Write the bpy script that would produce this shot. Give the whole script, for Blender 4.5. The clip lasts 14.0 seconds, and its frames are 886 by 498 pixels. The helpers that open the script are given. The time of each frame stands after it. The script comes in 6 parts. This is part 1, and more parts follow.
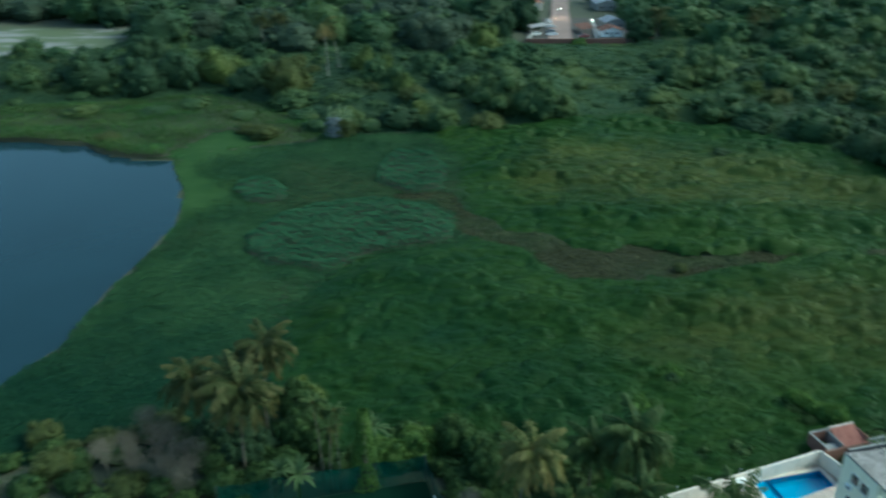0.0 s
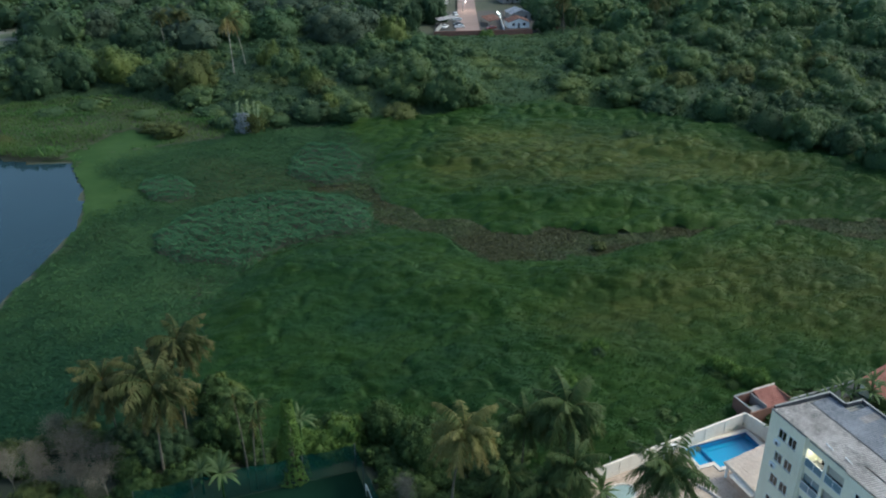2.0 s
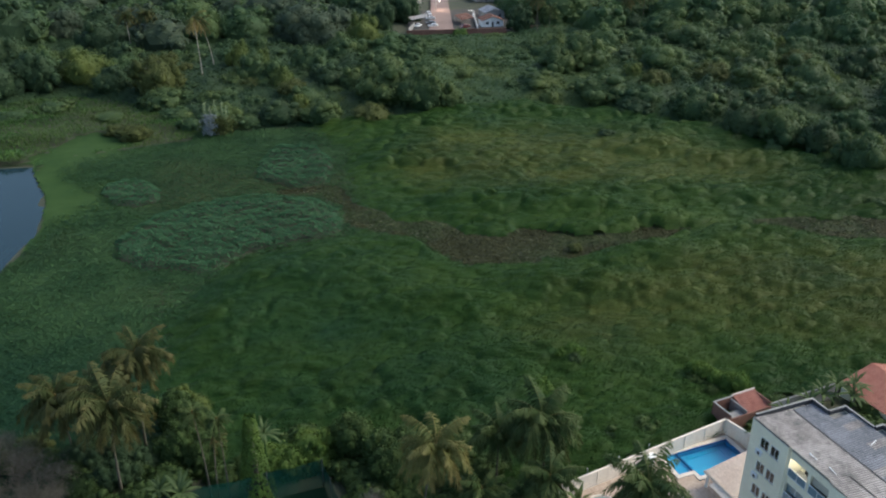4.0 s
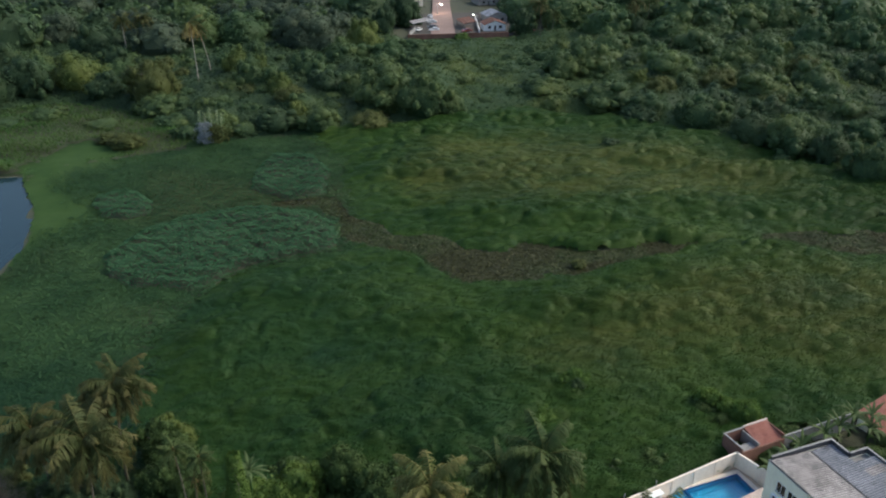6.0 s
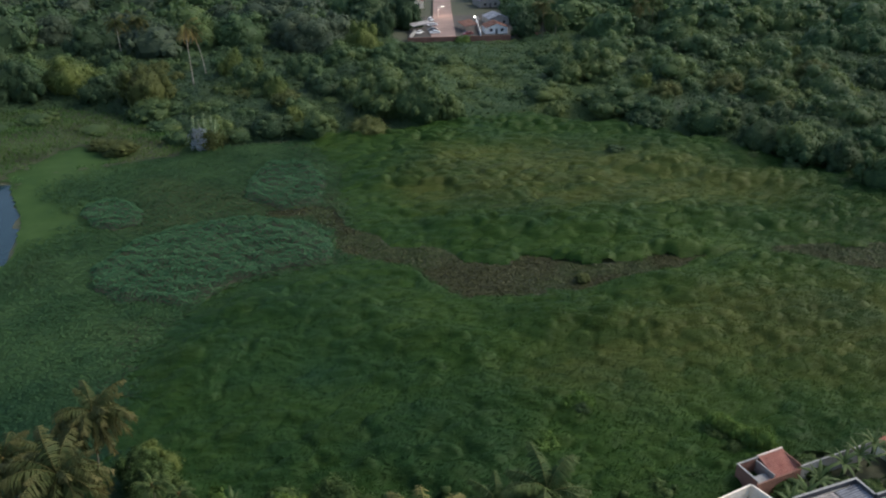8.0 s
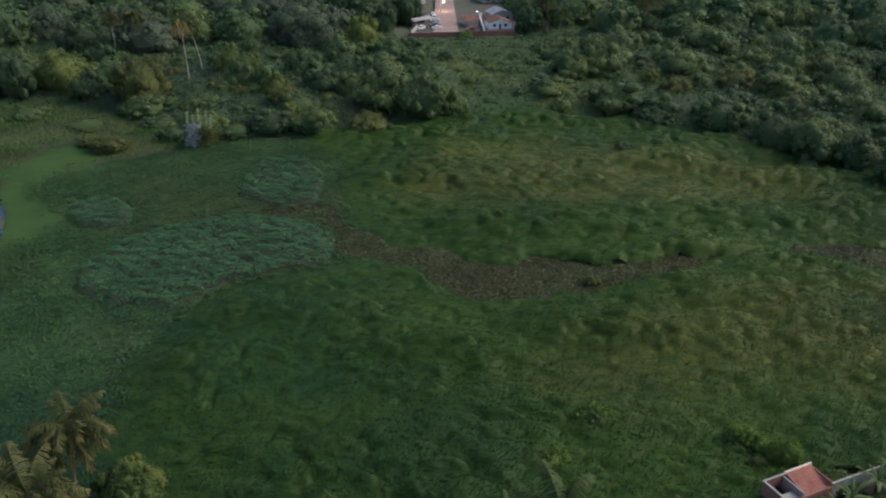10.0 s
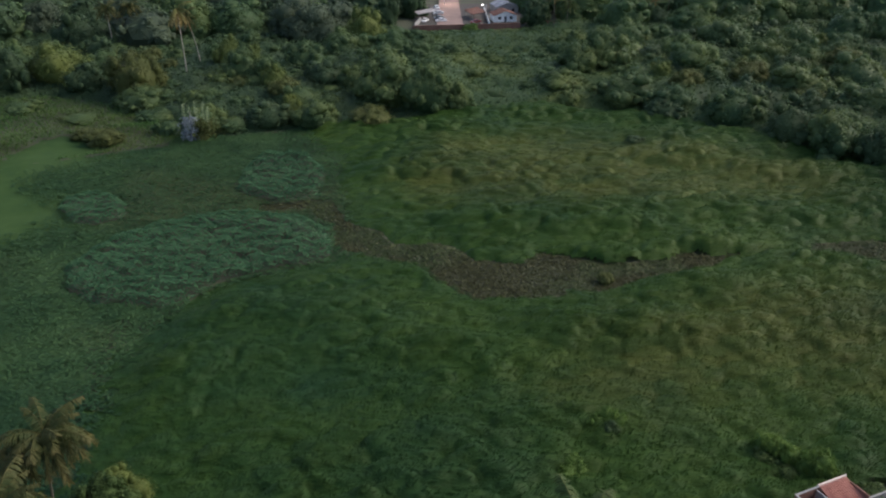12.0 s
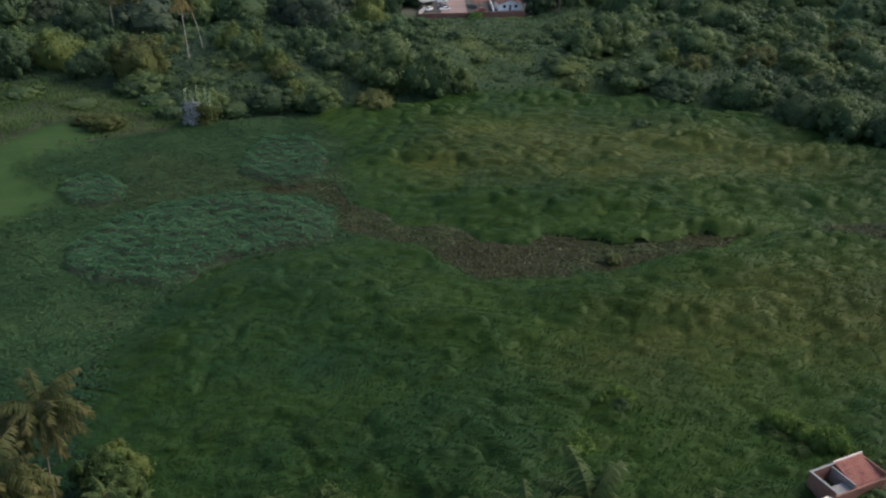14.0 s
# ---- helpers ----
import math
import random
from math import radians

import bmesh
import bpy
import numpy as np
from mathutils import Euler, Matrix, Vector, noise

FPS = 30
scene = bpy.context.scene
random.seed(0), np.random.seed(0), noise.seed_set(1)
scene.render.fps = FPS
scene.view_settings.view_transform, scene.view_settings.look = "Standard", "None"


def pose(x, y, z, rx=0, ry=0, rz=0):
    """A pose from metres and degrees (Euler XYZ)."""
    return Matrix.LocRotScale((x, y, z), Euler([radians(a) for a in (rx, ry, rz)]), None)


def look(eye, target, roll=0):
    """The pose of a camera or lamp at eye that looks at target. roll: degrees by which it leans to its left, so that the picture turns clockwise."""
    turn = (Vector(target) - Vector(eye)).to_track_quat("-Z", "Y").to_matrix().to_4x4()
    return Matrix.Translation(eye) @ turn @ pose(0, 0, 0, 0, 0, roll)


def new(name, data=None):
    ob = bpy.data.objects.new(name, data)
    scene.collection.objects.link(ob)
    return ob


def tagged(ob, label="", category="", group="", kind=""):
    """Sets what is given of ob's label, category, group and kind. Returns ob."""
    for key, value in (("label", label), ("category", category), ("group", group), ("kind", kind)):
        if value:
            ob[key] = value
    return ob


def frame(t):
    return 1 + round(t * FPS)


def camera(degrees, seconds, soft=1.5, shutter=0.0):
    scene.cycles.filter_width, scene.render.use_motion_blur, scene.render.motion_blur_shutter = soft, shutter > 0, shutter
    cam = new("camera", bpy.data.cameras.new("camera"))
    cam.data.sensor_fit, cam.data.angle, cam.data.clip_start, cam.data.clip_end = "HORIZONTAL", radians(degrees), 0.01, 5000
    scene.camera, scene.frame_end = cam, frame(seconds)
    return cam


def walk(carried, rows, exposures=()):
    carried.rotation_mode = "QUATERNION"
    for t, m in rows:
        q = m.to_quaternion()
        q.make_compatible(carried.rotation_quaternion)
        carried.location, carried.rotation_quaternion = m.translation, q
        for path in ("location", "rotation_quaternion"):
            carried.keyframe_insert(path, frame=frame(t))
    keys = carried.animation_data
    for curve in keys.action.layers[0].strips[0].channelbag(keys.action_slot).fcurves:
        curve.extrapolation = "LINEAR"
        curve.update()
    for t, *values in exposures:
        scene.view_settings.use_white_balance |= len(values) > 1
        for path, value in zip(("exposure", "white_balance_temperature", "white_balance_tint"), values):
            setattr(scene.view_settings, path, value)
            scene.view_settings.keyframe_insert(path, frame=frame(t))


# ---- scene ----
cam = camera(54.9, 14.0, soft=2.1, shutter=0.75)
METRES, EYE, TILT, LEAN, TURN = 40.0, 78.0, -25.8, 0.0, 0.0
ROWS = [
    (0.0, 0.0, 0.0, 0.0, -0.0, 0.0, -0.0),
    (0.1, -0.0022, 0.0048, -0.0036, -1.06, 0.0, 0.52),
    (0.2, -0.0042, 0.0095, -0.0072, -1.67, 0.01, 0.82),
    (0.3, -0.0062, 0.014, -0.0107, -2.08, 0.01, 1.02),
    (0.5, -0.0101, 0.0227, -0.0176, -2.7, 0.02, 1.33),
    (1.0, -0.0144, 0.0429, -0.0342, -3.98, 0.04, 1.93),
    (1.5, -0.0146, 0.0608, -0.0515, -4.81, 0.06, 2.34),
    (2.0, -0.0122, 0.0727, -0.0725, -5.59, 0.03, 2.74),
    (2.2, -0.0114, 0.0776, -0.0806, -5.87, -0.02, 2.88),
    (2.35, -0.0108, 0.0813, -0.0868, -6.45, -0.06, 3.17),
    (2.5, -0.0102, 0.085, -0.0929, -6.85, -0.09, 3.38),
    (3.0, 0.001, 0.1088, -0.0895, -7.1, -0.05, 3.42),
    (5.5, 0.0603, 0.2743, -0.0021, -6.87, -0.05, 3.3),
    (6.0, 0.0692, 0.3065, 0.0164, -6.83, -0.03, 3.28),
    (6.5, 0.0782, 0.3405, 0.034, -6.79, -0.01, 3.26),
    (7.0, 0.0864, 0.3741, 0.0514, -6.77, -0.01, 3.24),
    (7.5, 0.0934, 0.4076, 0.0685, -6.75, -0.0, 3.21),
    (8.0, 0.1008, 0.4478, 0.0731, -6.73, 0.03, 3.2),
    (10.5, 0.1149, 0.6765, 0.0752, -6.62, 0.01, 3.11),
    (11.0, 0.1167, 0.7237, 0.0743, -6.58, -0.01, 3.11),
    (11.5, 0.1182, 0.7699, 0.0742, -6.55, 0.0, 3.1),
    (12.0, 0.1212, 0.8047, 0.0682, -6.48, -0.07, 3.06),
    (12.5, 0.124, 0.829, 0.0531, -6.39, -0.12, 3.06),
    (13.0, 0.1232, 0.842, 0.0358, -6.32, -0.17, 3.08),
    (13.5, 0.1209, 0.8521, 0.016, -6.26, -0.19, 3.07),
    (14.0, 0.1184, 0.8602, -0.0027, -6.24, -0.21, 3.04),
]
walk(cam, [(t, pose(0, 0, EYE, TILT, LEAN, TURN) @ pose(METRES * x, METRES * y, METRES * z, 90 + pitch, roll, yaw)) for t, x, y, z, yaw, pitch, roll in ROWS],
     [(0.0, 0.62, 5350, -24), (0.5, 0.65, 5500, -18), (1.0, 0.67, 5650, -12), (2.0, 0.69, 5900, -4), (3.0, 0.69, 6150, 1), (5.5, 0.66, 6500, 5), (7.5, 0.64, 6500, 6), (10.5, 0.61, 6550, 12), (14.0, 0.62, 6550, 12)])

# ---- light: dusk under a pale, mostly even sky ----
SUN_EL, SUN_AZ = 42.0, 80.0
world = bpy.data.worlds.new("dusk_sky")
world.use_nodes = True
scene.world = world
wn = world.node_tree
sky = wn.nodes.new("ShaderNodeTexSky")
sky.sky_type = "NISHITA"
sky.sun_disc = False
sky.sun_elevation = radians(SUN_EL)
sky.sun_rotation = radians(SUN_AZ)
sky.air_density, sky.dust_density, sky.ozone_density = 1.0, 2.5, 1.6
wn.nodes["Background"].inputs["Strength"].default_value = 0.155
wn.links.new(sky.outputs["Color"], wn.nodes["Background"].inputs["Color"])
sun_data = bpy.data.lights.new("sun", "SUN")
sun_data.energy, sun_data.angle, sun_data.color = 1.8, radians(22), (1.0, 0.91, 0.78)
sun = new("sun", sun_data)
sa, se = radians(SUN_AZ), radians(SUN_EL)
sun.matrix_world = look((0, 0, 300), Vector((0, 0, 300)) - Vector((math.sin(sa) * math.cos(se), math.cos(sa) * math.cos(se), math.sin(se))))

# ---- materials ----
def nodes_of(name):
    m = bpy.data.materials.new(name)
    m.use_nodes = True
    nt = m.node_tree
    return m, nt, nt.nodes["Principled BSDF"]


def mixer(nt, fac, a, b, kind="MIX"):
    n = nt.nodes.new("ShaderNodeMix")
    n.data_type, n.blend_type = "RGBA", kind
    for i, v in ((0, fac), (6, a), (7, b)):
        if isinstance(v, bpy.types.NodeSocket):
            nt.links.new(v, n.inputs[i])
        elif i == 0:
            n.inputs[0].default_value = v
        else:
            n.inputs[i].default_value = (*v, 1)
    return n.outputs[2]


def noise_tex(nt, scale, detail=4, rough=0.55, stretch=None):
    """Noise in world metres; scale is in cycles a metre."""
    g = nt.nodes.new("ShaderNodeNewGeometry")
    t = nt.nodes.new("ShaderNodeTexNoise")
    t.inputs["Scale"].default_value, t.inputs["Detail"].default_value, t.inputs["Roughness"].default_value = scale, detail, rough
    if stretch:
        mp = nt.nodes.new("ShaderNodeMapping")
        mp.inputs["Scale"].default_value = stretch
        nt.links.new(g.outputs["Position"], mp.inputs["Vector"])
        nt.links.new(mp.outputs["Vector"], t.inputs["Vector"])
    else:
        nt.links.new(g.outputs["Position"], t.inputs["Vector"])
    return t.outputs["Fac"]


def ramp(nt, fac, *stops):
    n = nt.nodes.new("ShaderNodeValToRGB")
    e = n.color_ramp.elements
    while len(e) < len(stops):
        e.new(0.5)
    for el, (p, v) in zip(e, stops):
        el.position = p
        el.color = (*v, 1) if isinstance(v, tuple) else (v, v, v, 1)
    nt.links.new(fac, n.inputs["Fac"])
    return n.outputs["Color"]


def bump(nt, bsdf, height, strength=0.4, distance=0.05):
    b = nt.nodes.new("ShaderNodeBump")
    b.inputs["Strength"].default_value, b.inputs["Distance"].default_value = strength, distance
    nt.links.new(height, b.inputs["Height"])
    nt.links.new(b.outputs["Normal"], bsdf.inputs["Normal"])


def surface(name, a, b, rough=0.8, scale=1.0, metal=0.0, fine=12.0, bumped=0.3, spec=0.4, stain=None):
    """A surface of two tones in large patches, fine grain, bump and, if given, stains."""
    m, nt, p = nodes_of(name)
    big = ramp(nt, noise_tex(nt, scale, 5), (0.35, 0.0), (0.65, 1.0))
    small = noise_tex(nt, fine, 3)
    col = mixer(nt, big, a, b)
    col = mixer(nt, 0.35, col, ramp(nt, small, (0.3, tuple(0.6 * v for v in a)), (0.7, tuple(min(1, 1.25 * v) for v in b))))
    if stain:
        col = mixer(nt, ramp(nt, noise_tex(nt, scale * 2.3, 6, 0.7, (1, 1, 0.35)), (0.52, 0.0), (0.68, 0.75)), col, stain)
    nt.links.new(col, p.inputs["Base Color"])
    p.inputs["Roughness"].default_value, p.inputs["Metallic"].default_value = rough, metal
    p.inputs["Specular IOR Level"].default_value = spec
    bump(nt, p, small, bumped, 0.02)
    return m


def foliage(name, dark, mid, light, dry=None, patch=0.06, rough=0.55, through_leaf=0.35, object_mix=0.5, leaf_mix=0.45, clump=0.5, cool=None, soft=1.0, relief=0.0, grain=0.0, drawn=None):
    """Leaves: tone by leaf, by plant and by patches of the stand; the attribute "dry" tells withered leaves."""
    m, nt, p = nodes_of(name)
    geo = nt.nodes.new("ShaderNodeNewGeometry")
    info = nt.nodes.new("ShaderNodeObjectInfo")
    leaf = ramp(nt, geo.outputs["Random Per Island"], (0.0, dark), (0.55, mid), (1.0, light))
    plant = ramp(nt, info.outputs["Random"], (0.0, dark), (0.4, mid), (0.8, mid), (1.0, light))
    faint = [tuple(m + (v - m) * soft for v, m in zip(c, mid)) for c in (dark, light)]
    tuft = ramp(nt, noise_tex(nt, clump, 3, 0.6), (0.3, faint[0]), (0.5, mid), (0.72, faint[1]))
    col = mixer(nt, object_mix, tuft, plant)
    col = mixer(nt, leaf_mix, col, leaf)
    stand = ramp(nt, noise_tex(nt, patch, 4, 0.6), (0.35, dark), (0.5, mid), (0.68, light))
    col = mixer(nt, 0.5, col, stand)
    if grain:
        col = mixer(nt, grain, col, ramp(nt, noise_tex(nt, 1.5, 4, 0.65, drawn), (0.34, tuple(0.7 * v for v in dark)), (0.5, mid), (0.66, light)))
    if relief:
        bump(nt, p, noise_tex(nt, 1.3, 4, 0.7, drawn), relief, 0.5)
    if dry:
        at = nt.nodes.new("ShaderNodeAttribute")
        at.attribute_name = "dry"
        col = mixer(nt, at.outputs["Fac"], col, dry)
    if cool:
        ac = nt.nodes.new("ShaderNodeAttribute")
        ac.attribute_name = "cool"
        col = mixer(nt, ac.outputs["Fac"], col, cool)
    nt.links.new(col, p.inputs["Base Color"])
    p.inputs["Roughness"].default_value = rough
    p.inputs["Specular IOR Level"].default_value = 0.12
    if through_leaf:
        tr = nt.nodes.new("ShaderNodeBsdfTranslucent")
        nt.links.new(col, tr.inputs["Color"])
        mx = nt.nodes.new("ShaderNodeMixShader")
        mx.inputs[0].default_value = through_leaf
        nt.links.new(p.outputs[0], mx.inputs[1])
        nt.links.new(tr.outputs[0], mx.inputs[2])
        nt.links.new(mx.outputs[0], nt.nodes["Material Output"].inputs["Surface"])
    return m


LEAF_WOOD = foliage("woodland_leaves", (0.042, 0.085, 0.042), (0.053, 0.101, 0.043), (0.143, 0.184, 0.053), clump=0.22, patch=0.05, leaf_mix=0.25, relief=0.32, grain=0.2)
LEAF_VINE = foliage("vine_leaves", (0.039, 0.080, 0.038), (0.053, 0.096, 0.041), (0.178, 0.208, 0.057), clump=0.22, patch=0.05, leaf_mix=0.25, relief=0.32, grain=0.2)
LEAF_DARK = foliage("dark_leaves", (0.038, 0.070, 0.034), (0.041, 0.075, 0.036), (0.083, 0.114, 0.043), clump=0.22, patch=0.05, leaf_mix=0.25, relief=0.32, grain=0.2)
LEAF_DRAPE = foliage("bright_creeper_leaves", (0.026, 0.057, 0.016), (0.075, 0.132, 0.029), (0.170, 0.230, 0.055), clump=0.4, patch=0.1)
LEAF_CLUMP = foliage("grass_smothering_creeper_leaves", (0.050, 0.105, 0.026), (0.100, 0.172, 0.040), (0.190, 0.262, 0.062), clump=0.5, patch=0.1, relief=0.3, grain=0.2)
LEAF_OLIVE = foliage("olive_leaves", (0.045, 0.062, 0.020), (0.084, 0.102, 0.033), (0.140, 0.152, 0.050), clump=0.22, relief=0.45, grain=0.2)
LEAF_NEAR = foliage("garden_leaves", (0.027, 0.055, 0.018), (0.050, 0.088, 0.027), (0.113, 0.148, 0.044), clump=0.4, patch=0.1, leaf_mix=0.35, relief=0.6, grain=0.25)
LEAF_GREY = foliage("grey_twigs", (0.100, 0.086, 0.062), (0.156, 0.136, 0.100), (0.220, 0.193, 0.147), through_leaf=0)
LEAF_YELLOW = foliage("yellow_green_leaves", (0.042, 0.072, 0.021), (0.101, 0.138, 0.038), (0.210, 0.232, 0.066), clump=0.5, relief=0.45, grain=0.2)
GRASS = foliage("marsh_grass_blades", (0.017, 0.050, 0.010), (0.037, 0.087, 0.016), (0.102, 0.161, 0.033), dry=(0.140, 0.140, 0.038), patch=0.02, object_mix=0.0, leaf_mix=0.34, clump=0.3, soft=0.8, through_leaf=0.45, relief=0.35, grain=0.28, drawn=(0.4, 1.2, 1.0), cool=(0.021, 0.062, 0.022))
HYACINTH = foliage("hyacinth_leaves", (0.018, 0.048, 0.017), (0.033, 0.075, 0.027), (0.056, 0.109, 0.040), dry=(0.056, 0.056, 0.023), patch=0.08, rough=0.7, object_mix=0.0, leaf_mix=0.35, cool=(0.013, 0.042, 0.019))
ISLAND = foliage("island_leaves", (0.025, 0.070, 0.031), (0.041, 0.103, 0.046), (0.066, 0.138, 0.064), patch=0.09, rough=0.7, object_mix=0.0, leaf_mix=0.25)
BROWN = foliage("brown_floating_leaves", (0.021, 0.036, 0.011), (0.038, 0.055, 0.018), (0.115, 0.130, 0.059), dry=(0.047, 0.048, 0.019), patch=0.15, object_mix=0.0)
PALE_LEAF = foliage("pale_withered_leaves", (0.13, 0.14, 0.08), (0.22, 0.22, 0.13), (0.32, 0.31, 0.20), patch=0.2, through_leaf=0.1)
DUCK = foliage("duckweed", (0.017, 0.045, 0.013), (0.026, 0.056, 0.013), (0.038, 0.072, 0.022), patch=0.06, rough=0.95, through_leaf=0, object_mix=0.0, leaf_mix=0.0, clump=0.25)
SCRUB = foliage("sedge_blades", (0.036, 0.084, 0.022), (0.066, 0.135, 0.034), (0.115, 0.180, 0.052), dry=(0.095, 0.112, 0.036), patch=0.07)
FROND = foliage("palm_leaflets", (0.025, 0.046, 0.015), (0.050, 0.071, 0.022), (0.098, 0.108, 0.038), dry=(0.187, 0.132, 0.051), patch=0.3)
FROND_GREEN = foliage("green_palm_leaflets", (0.026, 0.056, 0.020), (0.054, 0.092, 0.030), (0.105, 0.140, 0.046), dry=(0.20, 0.17, 0.065), patch=0.3)
FROND_GOLD = foliage("golden_palm_leaflets", (0.058, 0.082, 0.024), (0.112, 0.128, 0.040), (0.20, 0.20, 0.066), dry=(0.36, 0.27, 0.11), patch=0.3)
# grey-green leaves whose pale tone also carries the haze of distance
LEAF_HAZY_SAGE = foliage("hazy_sage_leaves", (0.050, 0.076, 0.048), (0.058, 0.084, 0.051), (0.082, 0.108, 0.062), clump=0.2, relief=0.32, grain=0.2)
BANANA = foliage("banana_leaves", (0.020, 0.054, 0.018), (0.040, 0.088, 0.026), (0.080, 0.135, 0.044), dry=(0.22, 0.24, 0.11), patch=0.4)
BARK = surface("grey_bark", (0.13, 0.11, 0.09), (0.22, 0.20, 0.17), 0.9, 0.7, fine=6, bumped=0.6)
PALM_BARK = surface("palm_bark", (0.094, 0.081, 0.058), (0.150, 0.133, 0.101), 0.9, 1.5, fine=5, bumped=0.6)
PALE_TRUNK = surface("pale_palm_bark", (0.24, 0.22, 0.18), (0.36, 0.33, 0.28), 0.9, 1.5, fine=5, bumped=0.4)
PLASTER = surface("cream_plaster", (0.846, 0.776, 0.598), (0.960, 0.882, 0.683), 0.85, 0.35, fine=9, bumped=0.1, stain=(0.762, 0.692, 0.534))
WALL_PAINT = surface("boundary_wall_paint", (0.790, 0.683, 0.573), (0.853, 0.747, 0.639), 0.9, 0.25, fine=6, bumped=0.2, stain=(0.666, 0.564, 0.461))
CONCRETE = surface("grey_concrete", (0.19, 0.19, 0.185), (0.29, 0.285, 0.27), 0.9, 0.5, fine=5, bumped=0.3, stain=(0.15, 0.15, 0.16))
def corrugated(m):
    """Darkens the valleys of a corrugated sheet: their shade put into the base colour."""
    nt = m.node_tree
    p = nt.nodes["Principled BSDF"]
    base = p.inputs["Base Color"].links[0].from_socket
    co = nt.nodes.new("ShaderNodeTexCoord")
    sep = nt.nodes.new("ShaderNodeSeparateXYZ")
    nt.links.new(co.outputs["Object"], sep.inputs[0])
    valley = ramp(nt, sep.outputs["Z"], (0.0, 0.0), (1.0, 1.0))
    rng_node = nt.nodes.new("ShaderNodeMapRange")
    rng_node.inputs["From Min"].default_value, rng_node.inputs["From Max"].default_value = -0.05, 0.05
    nt.links.new(sep.outputs["Z"], rng_node.inputs["Value"])
    groove_shade = mixer(nt, rng_node.outputs[0], (0.28, 0.28, 0.30), (1.0, 1.0, 1.0))
    nt.links.new(mixer(nt, 1.0, base, groove_shade, "MULTIPLY"), p.inputs["Base Color"])
    nt.nodes.remove(valley.node)
    return m


FIBRE = surface("weathered_fibre_cement", (0.274, 0.251, 0.239), (0.532, 0.494, 0.471), 0.9, 0.3, fine=3, bumped=0.3, stain=(0.144, 0.141, 0.144))
FIBRE_DARK = surface("dark_fibre_cement", (0.187, 0.198, 0.224), (0.374, 0.387, 0.422), 0.85, 0.3, fine=3, bumped=0.3, stain=(0.085, 0.095, 0.114))
FIBRE, FIBRE_DARK = corrugated(FIBRE), corrugated(FIBRE_DARK)
TAR = surface("tarred_parapet", (0.035, 0.036, 0.04), (0.06, 0.06, 0.065), 0.8, 0.6, fine=5, bumped=0.3)
TILE_RED = surface("clay_tile", (0.32, 0.12, 0.088), (0.43, 0.19, 0.14), 0.85, 0.8, fine=5, bumped=0.3, stain=(0.24, 0.10, 0.075))
TILE_PALE = surface("pale_clay_tile", (0.54, 0.43, 0.36), (0.68, 0.57, 0.49), 0.85, 0.9, fine=5, bumped=0.3, stain=(0.44, 0.34, 0.28))
BRICK = surface("raw_brick", (0.15, 0.07, 0.052), (0.22, 0.115, 0.085), 0.95, 0.6, fine=4, bumped=0.5, stain=(0.15, 0.09, 0.075))
PAVING = surface("stone_paving", (0.327, 0.245, 0.189), (0.464, 0.370, 0.297), 0.85, 0.45, fine=3, bumped=0.3, stain=(0.34, 0.26, 0.20))
COPING = surface("pool_coping", (0.52, 0.46, 0.40), (0.64, 0.57, 0.50), 0.8, 0.8, fine=5, bumped=0.2)
POOL_TILE = surface("blue_pool_tile", (0.014, 0.238, 0.458), (0.025, 0.306, 0.537), 0.3, 0.6, fine=8, bumped=0.05)
POOL_DARK = surface("dark_blue_tile_band", (0.01, 0.06, 0.20), (0.015, 0.09, 0.26), 0.3, 0.8, fine=8, bumped=0.05)
ROAD = surface("dusty_street", (0.172, 0.118, 0.101), (0.253, 0.176, 0.152), 0.95, 0.2, fine=2, bumped=0.2)
YARD = surface("dark_yard_earth", (0.036, 0.033, 0.030), (0.063, 0.055, 0.049), 0.95, 0.3, fine=2, bumped=0.3, stain=(0.030, 0.036, 0.021))
WHITE = surface("white_paint", (0.76, 0.76, 0.75), (0.82, 0.82, 0.81), 0.6, 0.5, fine=8, bumped=0.05)
FRAME_DARK = surface("dark_window_frame", (0.05, 0.05, 0.055), (0.08, 0.08, 0.085), 0.5, 1.0, fine=10, bumped=0.05)
STEEL = surface("galvanised_steel", (0.45, 0.46, 0.47), (0.6, 0.61, 0.62), 0.45, 1.5, metal=0.8, fine=10, bumped=0.05)
COURT = surface("artificial_turf", (0.006, 0.019, 0.012), (0.009, 0.026, 0.016), 0.95, 0.3, fine=6, bumped=0.3, spec=0.0)
TYRE = surface("tyre_rubber", (0.02, 0.02, 0.02), (0.035, 0.035, 0.035), 0.8, 3)


def glass(name, colour, rough=0.06):
    m, nt, p = nodes_of(name)
    p.inputs["Base Color"].default_value = (*colour, 1)
    p.inputs["Roughness"].default_value = rough
    p.inputs["Specular IOR Level"].default_value = 0.8
    return m


PANE = glass("dark_window_glass", (0.02, 0.024, 0.028))
BEIGE_PANEL = surface("beige_panel", (0.42, 0.38, 0.32), (0.50, 0.46, 0.39), 0.9, 0.8, fine=10, bumped=0.05)
GLAZING = glass("pale_blue_glazing", (0.20, 0.27, 0.30), 0.12)
GLASS_GREEN = glass("greenish_balcony_glass", (0.17, 0.25, 0.30), 0.1)


def lamp_glow(name, colour, strength):
    m, nt, p = nodes_of(name)
    p.inputs["Base Color"].default_value = (*colour, 1)
    p.inputs["Emission Color"].default_value = (*colour, 1)
    p.inputs["Emission Strength"].default_value = strength
    return m


LAMP_WHITE = lamp_glow("lamp_lens", (1.0, 0.88, 0.72), 60.0)
